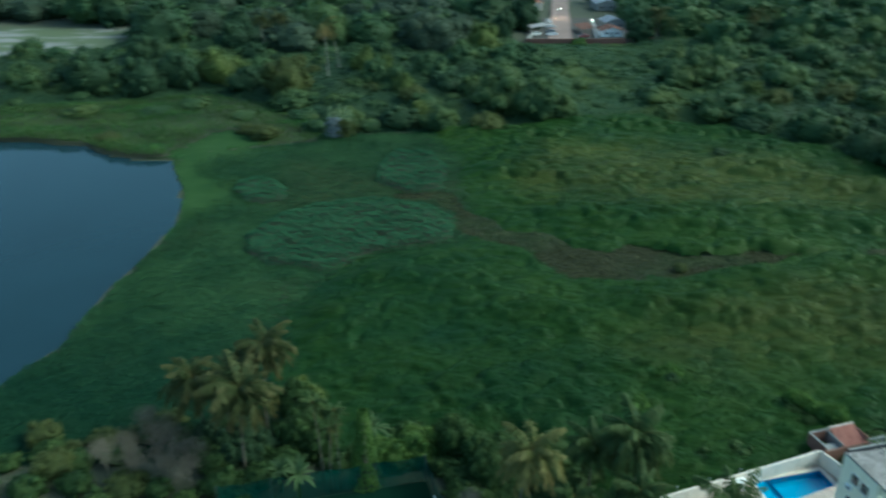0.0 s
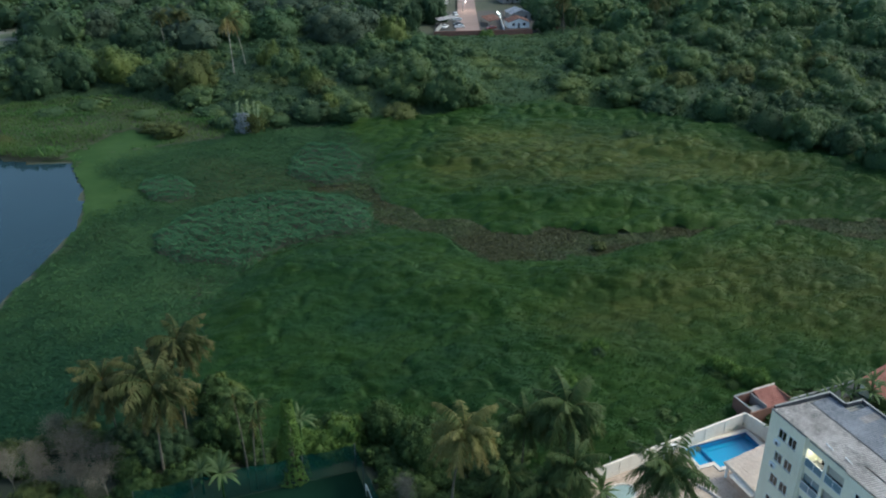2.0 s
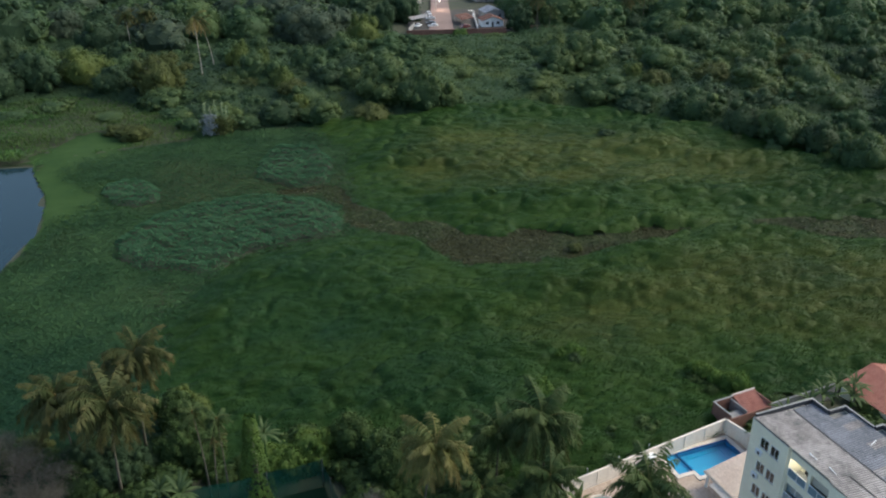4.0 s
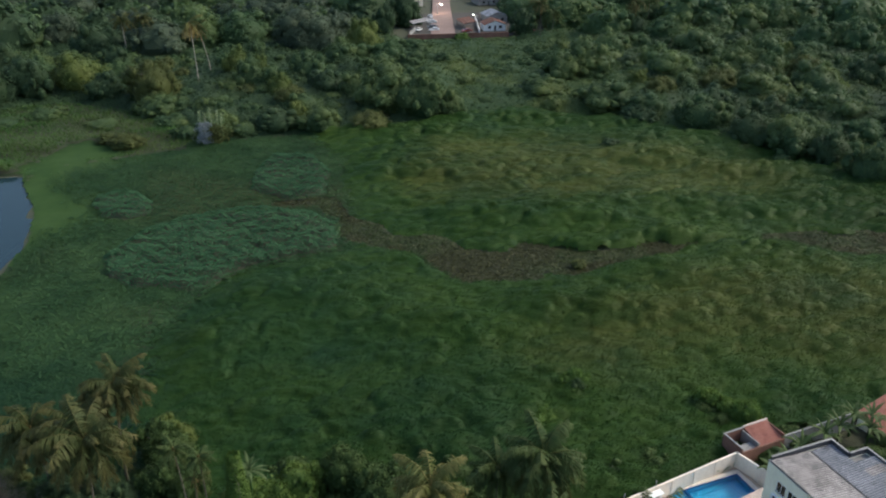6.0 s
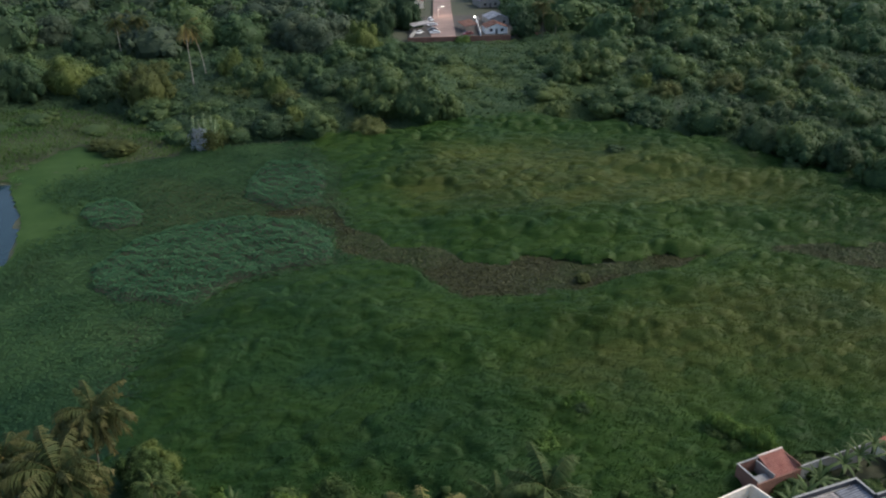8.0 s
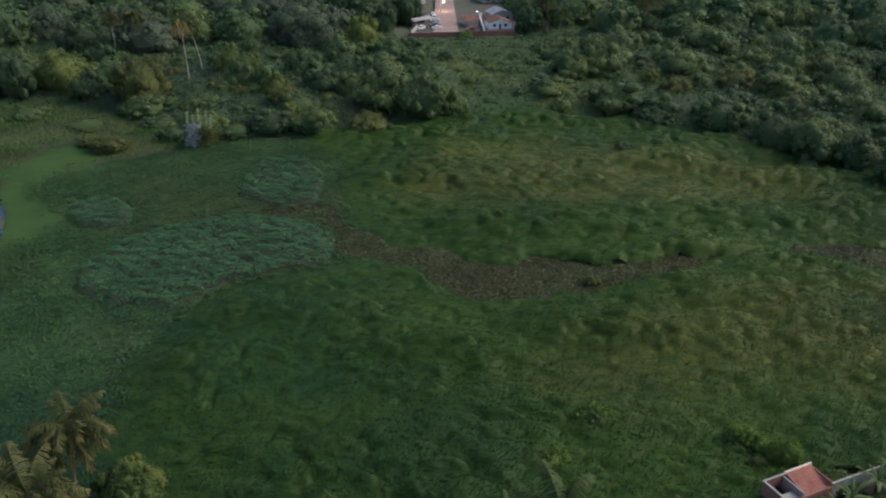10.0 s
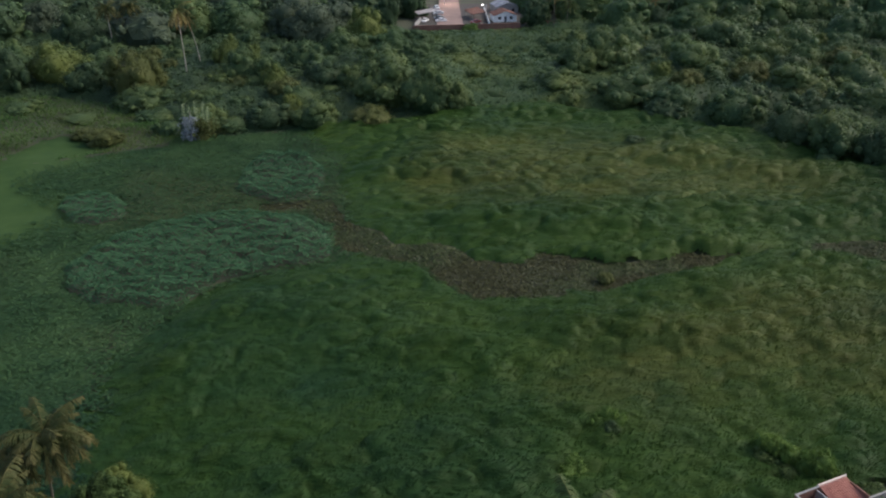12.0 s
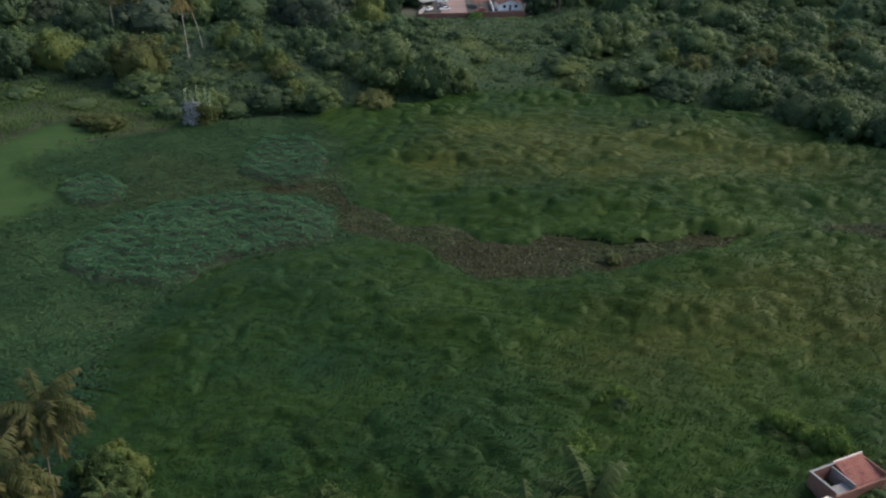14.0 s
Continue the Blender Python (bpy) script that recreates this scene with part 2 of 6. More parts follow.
ROOM_LAMP = lamp_glow("room_lamp", (1.0, 0.93, 0.84), 12.0)


def net_material():
    m, nt, p = nodes_of("green_netting")
    p.inputs["Base Color"].default_value = (0.012, 0.058, 0.040, 1)
    p.inputs["Specular IOR Level"].default_value = 0.0
    p.inputs["Roughness"].default_value = 0.8
    clear = nt.nodes.new("ShaderNodeBsdfTransparent")
    mx = nt.nodes.new("ShaderNodeMixShader")
    nt.links.new(ramp(nt, noise_tex(nt, 0.5, 3), (0.3, 0.68), (0.7, 0.85)), mx.inputs[0])
    nt.links.new(clear.outputs[0], mx.inputs[1])
    nt.links.new(p.outputs[0], mx.inputs[2])
    nt.links.new(mx.outputs[0], nt.nodes["Material Output"].inputs["Surface"])
    return m


NET = net_material()


def water_material(name, colour, ripple, scale):
    m, nt, p = nodes_of(name)
    col = mixer(nt, noise_tex(nt, 0.05, 3), colour, tuple(0.7 * v for v in colour))
    nt.links.new(col, p.inputs["Base Color"])
    p.inputs["Roughness"].default_value = 0.12
    p.inputs["Specular IOR Level"].default_value = 0.28
    p.inputs["IOR"].default_value = 1.33
    bump(nt, p, noise_tex(nt, scale, 4, 0.6, (1.0, 0.45, 1.0)), ripple, 0.08)
    return m


WATER = water_material("lagoon_water", (0.016, 0.036, 0.046), 0.35, 0.9)


def pool_water_material():
    m, nt, p = nodes_of("pool_water")
    p.inputs["Base Color"].default_value = (0.75, 0.95, 1.0, 1)
    p.inputs["Roughness"].default_value = 0.03
    p.inputs["IOR"].default_value = 1.33
    p.inputs["Transmission Weight"].default_value = 1.0
    bump(nt, p, noise_tex(nt, 1.5, 3), 0.15, 0.03)
    return m


POOL_WATER = pool_water_material()


def ground_material():
    m, nt, p = nodes_of("wet_earth_and_litter")
    big = ramp(nt, noise_tex(nt, 0.08, 5), (0.35, (0.024, 0.031, 0.015)), (0.65, (0.044, 0.048, 0.026)))
    fine = noise_tex(nt, 3.0, 4)
    col = mixer(nt, 0.4, big, ramp(nt, fine, (0.3, (0.022, 0.026, 0.014)), (0.7, (0.085, 0.088, 0.045))))
    at = nt.nodes.new("ShaderNodeAttribute")
    at.attribute_name = "sand"
    sandy = mixer(nt, ramp(nt, noise_tex(nt, 0.09, 4, 0.6, (0.5, 1.3, 1)), (0.48, 0.0), (0.62, 1.0)), (0.08, 0.10, 0.045), (0.19, 0.187, 0.175))
    col = mixer(nt, at.outputs["Fac"], col, sandy)
    nt.links.new(col, p.inputs["Base Color"])
    p.inputs["Roughness"].default_value = 0.95
    bump(nt, p, fine, 0.5, 0.05)
    return m


GROUND = ground_material()

# ---- mesh helpers ----
rng = np.random.default_rng(7)


def mesh_of(name, verts, faces, mat, dry=None, smooth=False):
    me = bpy.data.meshes.new(name)
    me.from_pydata(np.asarray(verts, float), [], faces if isinstance(faces, list) else faces.tolist())
    me.materials.append(mat)
    if dry is not None:
        at = me.attributes.new("dry", "FLOAT", "POINT")
        at.data.foreach_set("value", np.asarray(dry, np.float32))
    if smooth:
        me.polygons.foreach_set("use_smooth", [True] * len(me.polygons))
    me.update()
    return me


def part(name, shape, material, parent, label=""):
    """One mesh object under a thing or a part; shape is a bmesh or a mesh."""
    if isinstance(shape, bmesh.types.BMesh):
        me = bpy.data.meshes.new(name)
        shape.to_mesh(me)
        shape.free()
    else:
        me = shape
    if material and not me.materials:
        me.materials.append(material)
    ob = new(name, me)
    ob.parent = parent
    if label:
        ob["label"] = label
    return ob


def thing(name, m, label, category, group="", kind=""):
    ob = new(name)
    ob.matrix_world = m
    return tagged(ob, label, category, group, kind)


def bm_box(bm, x0, x1, y0, y1, z0, z1, bevel=0.0):
    made = bmesh.ops.create_cube(bm, size=1.0)["verts"]
    for v in made:
        v.co = Vector(((x0 + x1) / 2 + v.co.x * (x1 - x0), (y0 + y1) / 2 + v.co.y * (y1 - y0), (z0 + z1) / 2 + v.co.z * (z1 - z0)))
    if bevel:
        edges = list({e for v in made for e in v.link_edges})
        bmesh.ops.bevel(bm, geom=edges, offset=bevel, segments=1, affect="EDGES")
    return bm


def box(x0, x1, y0, y1, z0, z1, bevel=0.02):
    return bm_box(bmesh.new(), x0, x1, y0, y1, z0, z1, bevel)


def tube(points, radii, sides=8):
    """A closed round bar along points; verts and faces."""
    pts = [Vector(p) for p in points]
    verts, faces = [], []
    for i, p in enumerate(pts):
        d = (pts[min(i + 1, len(pts) - 1)] - pts[max(i - 1, 0)]).normalized()
        a = d.orthogonal().normalized()
        b = d.cross(a)
        for k in range(sides):
            w = 2 * math.pi * k / sides
            verts.append(tuple(p + (a * math.cos(w) + b * math.sin(w)) * radii[i]))
    for i in range(len(pts) - 1):
        for k in range(sides):
            n = (k + 1) % sides
            faces.append((i * sides + k, i * sides + n, (i + 1) * sides + n, (i + 1) * sides + k))
    faces.append(tuple(range(sides))[::-1])
    faces.append(tuple(range((len(pts) - 1) * sides, len(pts) * sides)))
    return verts, faces


def joined(pieces):
    verts, faces = [], []
    for v, f in pieces:
        k = len(verts)
        verts += list(v)
        faces += [tuple(i + k for i in q) for q in f]
    return verts, faces


def bar(name, points, radii, mat, parent, sides=8, label=""):
    return part(name, mesh_of(name, *tube(points, radii, sides), mat, smooth=True), None, parent, label)


# ---- plan of the marsh: outlines in metres ----
def grid_noise(x, y, scale, seed):
    """Smooth value noise from 0 to 1."""
    r = np.random.default_rng(seed).random((256, 256))
    u, v = x / scale + 1000.0, y / scale + 1000.0
    i, j = np.floor(u).astype(int), np.floor(v).astype(int)
    f, g = u - i, v - j
    f, g = f * f * (3 - 2 * f), g * g * (3 - 2 * g)
    i, j, i1, j1 = i % 256, j % 256, (i + 1) % 256, (j + 1) % 256
    return (r[i, j] * (1 - f) + r[i1, j] * f) * (1 - g) + (r[i, j1] * (1 - f) + r[i1, j1] * f) * g


def outline(x, y, poly):
    """Signed distance to an outline, negative inside."""
    p = np.asarray(poly, float)
    best, inside = np.full(x.shape, 1e9), np.zeros(x.shape, bool)
    for (ax, ay), (bx, by) in zip(p, np.roll(p, -1, 0)):
        dx, dy = bx - ax, by - ay
        k = np.clip(((x - ax) * dx + (y - ay) * dy) / (dx * dx + dy * dy + 1e-9), 0, 1)
        best = np.minimum(best, np.hypot(x - ax - k * dx, y - ay - k * dy))
        inside ^= ((ay > y) != (by > y)) & (x < (bx - ax) * (y - ay) / (by - ay + 1e-12) + ax)
    return np.where(inside, -best, best)


LAKE = [(-74, 100), (-68.3, 115), (-65.6, 121.5), (-64.6, 136), (-62.5, 152), (-60, 171), (-60.1, 180), (-65.6, 198), (-73, 216.5), (-83.5, 216.5),
        (-93, 221), (-99, 227), (-110, 229.6), (-120, 231), (-300, 236), (-300, 60), (-100, 75)]
DUCKWEED = [(-74, 221), (-68, 206), (-64.5, 194), (-61, 178), (-57.5, 183), (-55, 188.9), (-50, 191.6), (-57.2, 195.4), (-61.7, 200.8), (-64.9, 208), (-66, 214.8), (-64, 219), (-58.4, 223), (-52, 228), (-57.8, 243), (-65.9, 238), (-72, 227)]
BIG_ISLAND = [(-42.7, 167), (-41, 159), (-35, 154), (-24, 151), (-16, 159), (-4, 163), (2.3, 166), (2.4, 176), (-4, 184), (-13, 187), (-21, 187), (-30, 183), (-37, 178)]
SMALL_ISLAND = [(-51.3, 193), (-51, 198.5), (-47.5, 201.5), (-42.3, 200), (-38, 194), (-38, 187.5), (-42, 185), (-47.6, 187)]
UPPER_ISLAND = [(-17, 199), (-9, 192), (-0.5, 194), (2, 207), (-3, 221), (-13, 222), (-17, 210)]
CHANNEL = [(-12, 191), (2, 192), (5, 182), (14.2, 171), (23.3, 167.9), (26.5, 161.6), (31, 157.9), (36, 158.5), (39, 162.3), (48.2, 158.5), (60, 157.2), (71.4, 160.6), (87, 161.1), (103, 159.4), (125, 157),
           (125, 146), (97.9, 151.3), (84.6, 156.6), (72, 154.8), (62, 152), (55.9, 150.3), (51, 151), (45.5, 148.6), (41, 149), (35.3, 146), (25.5, 149.1), (19.7, 154.9), (18, 160), (12.6, 163.3), (2.6, 170.5), (2, 180), (-2, 187), (-12, 188.5)]
TALL_GRASS = [(-31, 90), (-31, 115), (-30, 130), (-26, 146), (-16.5, 162), (3, 167), (3, 186), (2.5, 200), (2.6, 219), (-4.5, 229), (-4, 245), (60, 262), (100, 240), (190, 190), (190, 85), (20, 80)]
DRY_A = [(14, 198), (26, 226), (62, 230), (95, 212), (112, 190), (104, 178), (55, 181), (22, 186)]
DRY_B = [(28, 122), (40, 132), (66, 145), (95, 145), (125, 130), (120, 100), (80, 110), (60, 118), (43, 112)]
SAND = [(-260, 384), (-165, 382), (-136, 378), (-125, 350), (-130, 333), (-140, 318), (-160, 313), (-260, 316)]
POOL_PIT = [(37, 84), (39.5, 89.3), (52, 92.2), (55, 84), (52, 81.5), (44, 79)]
TREE_LINE = np.array([(-300, 262), (-140, 262), (-94, 273), (-80, 280), (-62, 272), (-43, 255), (-32, 240), (-21, 237), (-2, 241), (20, 243), (33, 247), (54, 253), (78, 247), (90, 235),
                      (103, 225), (108, 216), (115, 206), (128, 203), (134, 190), (165, 170), (260, 150)], float)


def tree_line(x):
    return np.interp(x, TREE_LINE[:, 0], TREE_LINE[:, 1])


def bank_line(x):
    """Where the marsh ends and the built bank near the flats begins."""
    return np.interp(x, [-300, -60, -30, 0, 25, 52, 58, 70, 200], [84, 92, 93, 92, 83.5, 92.6, 98.5, 99, 100])


def smooth(a, b, v):
    k = np.clip((v - a) / (b - a), 0, 1)
    return k * k * (3 - 2 * k)


def ground_z(x, y):
    x, y = np.asarray(x, float), np.asarray(y, float)
    z = np.full(x.shape, -0.05) + 0.15 * grid_noise(x, y, 9, 3)
    z = z + 1.9 * smooth(0, 40, y - tree_line(x)) + 0.8 * smooth(5, 60, y - tree_line(x)) * grid_noise(x, y, 24, 5)
    z = z + 1.25 * smooth(0.5, -2.5, y - bank_line(x))
    lake = smooth(0.5, -5, outline(x, y, LAKE))
    pit = smooth(0.5, -1.5, outline(x, y, POOL_PIT))
    return (z * (1 - lake) - 1.2 * lake) * (1 - pit) - 0.9 * pit


def build_ground():
    """One sheet that reaches the horizon, finer near the marsh."""
    def axis(a, b, step, reach):
        out = list(np.arange(a, b + 0.1, step))
        d = step
        while out[-1] < reach:
            d *= 1.35
            out.append(out[-1] + d)
        d = step
        while out[0] > -reach:
            d *= 1.35
            out.insert(0, out[0] - d)
        return np.array(out)
    xs, ys = axis(-240, 260, 3.2, 4600), axis(40, 420, 3.2, 4600)
    gx, gy = np.meshgrid(xs, ys)
    gz = ground_z(gx, gy)
    n, m = len(xs), len(ys)
    idx = np.arange(n * m).reshape(m, n)
    faces = np.stack([idx[:-1, :-1], idx[:-1, 1:], idx[1:, 1:], idx[1:, :-1]], -1).reshape(-1, 4)
    me = mesh_of("ground", np.stack([gx, gy, gz], -1).reshape(-1, 3), faces, GROUND, smooth=True)
    sand = smooth(4, -8, outline(gx, gy, SAND) + 10 * (grid_noise(gx, gy, 12, 9) - 0.5))
    at = me.attributes.new("sand", "FLOAT", "POINT")
    at.data.foreach_set("value", sand.reshape(-1).astype(np.float32))
    tagged(new("ground", me), "dark wet earth with leaf litter and a pale sandy clearing", "ground", kind="structure")


build_ground()

# the lagoon: its sheet of water lies between its banks
wx = np.array([(-340, 50), (-40, 50), (-40, 250), (-340, 250)], float)
tagged(new("lagoon_water", mesh_of("lagoon_water", np.c_[wx, np.full(4, -0.12)], [(0, 1, 2, 3)], WATER)), "still grey-blue lagoon water with fine ripples", "water", kind="structure")


# ---- low plants of the marsh ----
def blades(x, y, z, count, length, lean, width, wind=(0.8, -0.25)):
    """Tufts of bent, tapering blades at the places given. Returns verts, faces and the tuft of each vertex."""
    n = len(x)
    k = np.repeat(np.arange(n), count)
    total = len(k)
    turn = rng.random(total) * 2 * np.pi
    size = length[k] * (0.65 + 0.6 * rng.random(total))
    tip = lean * (0.35 + 0.9 * rng.random(total))
    dx, dy = np.cos(turn) * tip + wind[0] * 0.45, np.sin(turn) * tip + wind[1] * 0.45
    nrm = np.hypot(dx, dy) + 1e-6
    sx, sy = -dy / nrm * width, dx / nrm * width
    bx, by = x[k] + 0.25 * np.cos(turn), y[k] + 0.25 * np.sin(turn)
    rise = np.sqrt(np.clip(1 - np.clip(dx * dx + dy * dy, 0, 0.85), 0.1, 1))
    v = np.empty((total, 5, 3))
    base = np.stack([bx, by, z[k] - 0.1], -1)
    side = np.stack([sx, sy, np.zeros(total)], -1) * size[:, None]
    mid = base + np.stack([dx * 0.38, dy * 0.38, rise * 0.72], -1) * size[:, None]
    end = base + np.stack([dx * 1.05, dy * 1.05, rise * 0.86], -1) * size[:, None]
    v[:, 0], v[:, 1], v[:, 2], v[:, 3], v[:, 4] = base - side * 0.6, base + side * 0.6, mid + side, mid - side, end
    i = np.arange(total)[:, None] * 5
    quads = (i + np.array([0, 1, 2, 3])).tolist()
    tris = (i + np.array([3, 2, 4])).tolist()
    return v.reshape(-1, 3), quads + tris, np.repeat(k, 5)


def leaf_pads(c, n, size, fold=0.25, slim=0.6):
    """Folded four-cornered leaves at c with normals n."""
    m = len(c)
    n = n / (np.linalg.norm(n, axis=1, keepdims=True) + 1e-9)
    r = rng.normal(size=(m, 3))
    u = np.cross(n, r)
    u /= np.linalg.norm(u, axis=1, keepdims=True) + 1e-9
    w = np.cross(n, u)
    s = np.asarray(size).reshape(-1, 1) * np.ones((m, 1))
    v = np.empty((m, 4, 3))
    v[:, 0], v[:, 2] = c - u * s, c + u * s
    v[:, 1], v[:, 3] = c + (w * slim - n * fold) * s, c - (w * slim + n * fold) * s
    return v.reshape(-1, 3), np.arange(m * 4).reshape(m, 4)


def scatter(x0, x1, y0, y1, step):
    gx, gy = np.meshgrid(np.arange(x0, x1, step), np.arange(y0, y1, step))
    gx = gx.ravel() + (rng.random(gx.size) - 0.5) * step * 1.3
    gy = gy.ravel() + (rng.random(gy.size) - 0.5) * step * 1.3
    return gx, gy


def in_view(x, y):
    """The wedge of land that the flight overlooks, with a margin."""
    return (x > -0.62 * y - 12) & (x < 0.72 * y + 22)


def wobble(x, y):
    return 3.0 * (grid_noise(x, y, 5, 11) - 0.5) + 1.6 * (grid_noise(x, y, 1.7, 12) - 0.5)


def channel_edge(x, y):
    return outline(x, y, CHANNEL) + 0.9 * wobble(x, y) + 3.0 * (grid_noise(x, y, 5, 14) - 0.42) * smooth(45, 70, x) + 2.4 * smooth(63, 71, x) * smooth(95, 87, x)


def grass_edge(x, y):
    """The tall stand frays into the mat over some metres."""
    return outline(x, y, TALL_GRASS) + 1.6 * wobble(x, y) + 9.0 * (grid_noise(x, y, 0.9, 13) - 0.5) * smooth(30, -10, x)


def zone(x, y):
    """The stand that grows at each place: 0 open water, 1 duckweed, 2 hyacinth, 3 island leaves, 4 brown mat, 5 tall grass, 6 sedge, 9 land."""
    wob = wobble(x, y)
    z = np.full(x.shape, 2)
    z[grass_edge(x, y) < 0] = 5
    z[channel_edge(x, y) < 0] = 4
    for isle in (BIG_ISLAND, SMALL_ISLAND, UPPER_ISLAND):
        z[outline(x, y, isle) + 0.5 * wob < 0] = 3
    shore = outline(x, y, LAKE) + 0.35 * wob
    z[(x < -36) & (y > 222 + 0.35 * np.clip(x + 62, 0, 40))] = 6
    z[(x < -70) & (y > 212)] = 6
    z[(outline(x, y, DUCKWEED) + 1.4 * wob + 3.5 * (grid_noise(x, y, 1.0, 15) - 0.5) < 0) | ((shore < 0.8) & (y > 118) & (y < 220))] = 1
    z[shore < 0] = 0
    z[y > tree_line(x) + wob] = 9
    z[y < bank_line(x) + 0.6 * wob] = 9
    z[~in_view(x, y)] = 9
    return z


def dryness(x, y):
    d = np.zeros(x.shape)
    own = tufts(*wind_swept(x, y), 2.4, 32, (0.5, 0.95))[3]
    for poly, much in ((DRY_A, 1.25), (DRY_B, 1.3)):
        d = np.maximum(d, much * smooth(8, -12, outline(x, y, poly)))
    return np.clip(d * (0.55 + 0.6 * own) * 0.5 + 0.08 * smooth(0.7, 1.0, own), 0, 0.6)


COOL = [(-40, 88), (-38, 150), (-8, 168), (6, 168), (14, 150), (16, 128), (26, 116), (24, 88)]


def coolness(x, y):
    """Where blue-green plants grow among the grass."""
    return np.clip(smooth(12, -16, outline(x, y, COOL)) * (0.35 + 0.9 * grid_noise(x, y, 7, 23)), 0, 1) * 0.6 + 0.3 * smooth(0.55, 0.85, grid_noise(x, y, 11, 24)) + 0.14 * smooth(0.4, 0.1, tufts(*wind_swept(x, y), 2.4, 32, (0.5, 0.95))[3])


def cool_attribute(ob, value):
    at = ob.data.attributes.new("cool", "FLOAT", "POINT")
    at.data.foreach_set("value", np.asarray(value, np.float32))


def stuff(name, v, f, mat, label, category, dry=None):
    return tagged(new(name, mesh_of(name, v, f, mat, dry)), label, category, kind="stuff")


def tufts(x, y, cell, seed, wide=(0.6, 1.2)):
    """Round tussocks, one to a cell of that many metres: the height of the nearest dome (0 to 1), the way outwards from its middle, and a number of its own."""
    r = np.random.default_rng(seed).random((128, 128, 4))
    u, v = x / cell + 500.0, y / cell + 500.0
    i, j = np.floor(u).astype(int), np.floor(v).astype(int)
    best, ox, oy, own = np.zeros(x.shape), np.zeros(x.shape), np.zeros(x.shape), np.full(x.shape, 0.5)
    for di in (-1, 0, 1):
        for dj in (-1, 0, 1):
            q = r[(i + di) % 128, (j + dj) % 128]
            dx, dy = u - (i + di + 0.1 + 0.8 * q[..., 0]), v - (j + dj + 0.1 + 0.8 * q[..., 1])
            rad = wide[0] + (wide[1] - wide[0]) * q[..., 2]
            h = np.sqrt(np.clip(1 - (dx * dx + dy * dy) / rad ** 2, 0, 1)) * (0.3 + 0.7 * q[..., 3])
            won = h > best
            best, ox, oy, own = np.where(won, h, best), np.where(won, dx / rad, ox), np.where(won, dy / rad, oy), np.where(won, q[..., 2] * 7.7 % 1, own)
    return best, ox, oy, own


def wind_swept(x, y):
    """The plan bent and drawn out, so that the tussocks come out uneven and lie along the wind."""
    bend, sway = grid_noise(x, y, 4.5, 35) - 0.5, grid_noise(x, y, 3.1, 36) - 0.5
    return x * 0.66 - y * 0.2 + 2.2 * bend, y * 1.02 + x * 0.22 + 1.8 * sway


def hummock(x, y):
    """Height of the tall stand's canopy: swells of some metres that carry tussocks of two sizes, drawn out by the wind."""
    u, w = wind_swept(x, y)
    a = grid_noise(u * 0.7, w * 1.1, 9, 31)
    big, small = tufts(u, w, 2.4, 32, (0.5, 0.95))[0], tufts(u, w, 1.05, 33, (0.5, 0.95))[0]
    edge = 0.05 + 0.95 * smooth(-0.5, 2.6, channel_edge(x, y)) * smooth(2.0, -12.0, outline(x, y, TALL_GRASS)) * smooth(0.5, 4.0, np.minimum(outline(x, y, BIG_ISLAND), outline(x, y, UPPER_ISLAND)))
    return edge * (0.15 + 1.5 * smooth(0.15, 0.85, a) + 1.6 * big * (0.35 + 0.85 * a) + 0.14 * small + 0.4 * grid_noise(x * 0.5 - y * 0.16, y + x * 0.3, 0.9, 34))


def grass_blades(x, y, z, count, length):
    """Tapering blades that part from the middle of their tussock and lie over with the wind; verts, faces and the place of each vertex."""
    n = len(x)
    u, w = wind_swept(x, y)
    _, ox, oy, _ = tufts(u, w, 2.4, 32, (0.5, 0.95))
    _, px, py, _ = tufts(u, w, 1.05, 33, (0.5, 0.95))
    k = np.repeat(np.arange(n), count)
    total = len(k)
    turn = rng.random(total) * 2 * np.pi
    size = length[k] * (0.6 + 0.7 * rng.random(total))
    spread = 0.15 + 0.30 * rng.random(total)
    dx = np.cos(turn) * spread + 0.30 * ox[k] + 0.16 * px[k] + 0.72
    dy = np.sin(turn) * spread * 0.7 + 0.34 * oy[k] + 0.2 * py[k] + 0.06
    flat = np.hypot(dx, dy)
    dx, dy = dx * np.minimum(1, 0.94 / flat), dy * np.minimum(1, 0.94 / flat)
    rise = np.sqrt(1 - dx * dx - dy * dy)
    nrm = np.hypot(dx, dy) + 1e-6
    side = np.stack([-dy / nrm, dx / nrm, np.zeros(total)], -1) * (0.042 * size)[:, None]
    base = np.stack([x[k] + 0.3 * (rng.random(total) - 0.5), y[k] + 0.3 * (rng.random(total) - 0.5), z[k] - 0.15], -1)
    v = np.empty((total, 5, 3))
    mid = base + np.stack([dx * 0.5, dy * 0.5, 0.13 + 0.25 * rise], -1) * size[:, None]
    end = base + np.stack([dx * 1.1, dy * 1.1, 0.06 + 0.2 * rise], -1) * size[:, None]
    v[:, 0], v[:, 1], v[:, 2], v[:, 3], v[:, 4] = base - side * 0.7, base + side * 0.7, mid + side, mid - side, end
    i = np.arange(total)[:, None] * 5
    return v.reshape(-1, 3), (i + np.array([0, 1, 2, 3])).tolist() + (i + np.array([3, 2, 4])).tolist(), np.repeat(k, 5)


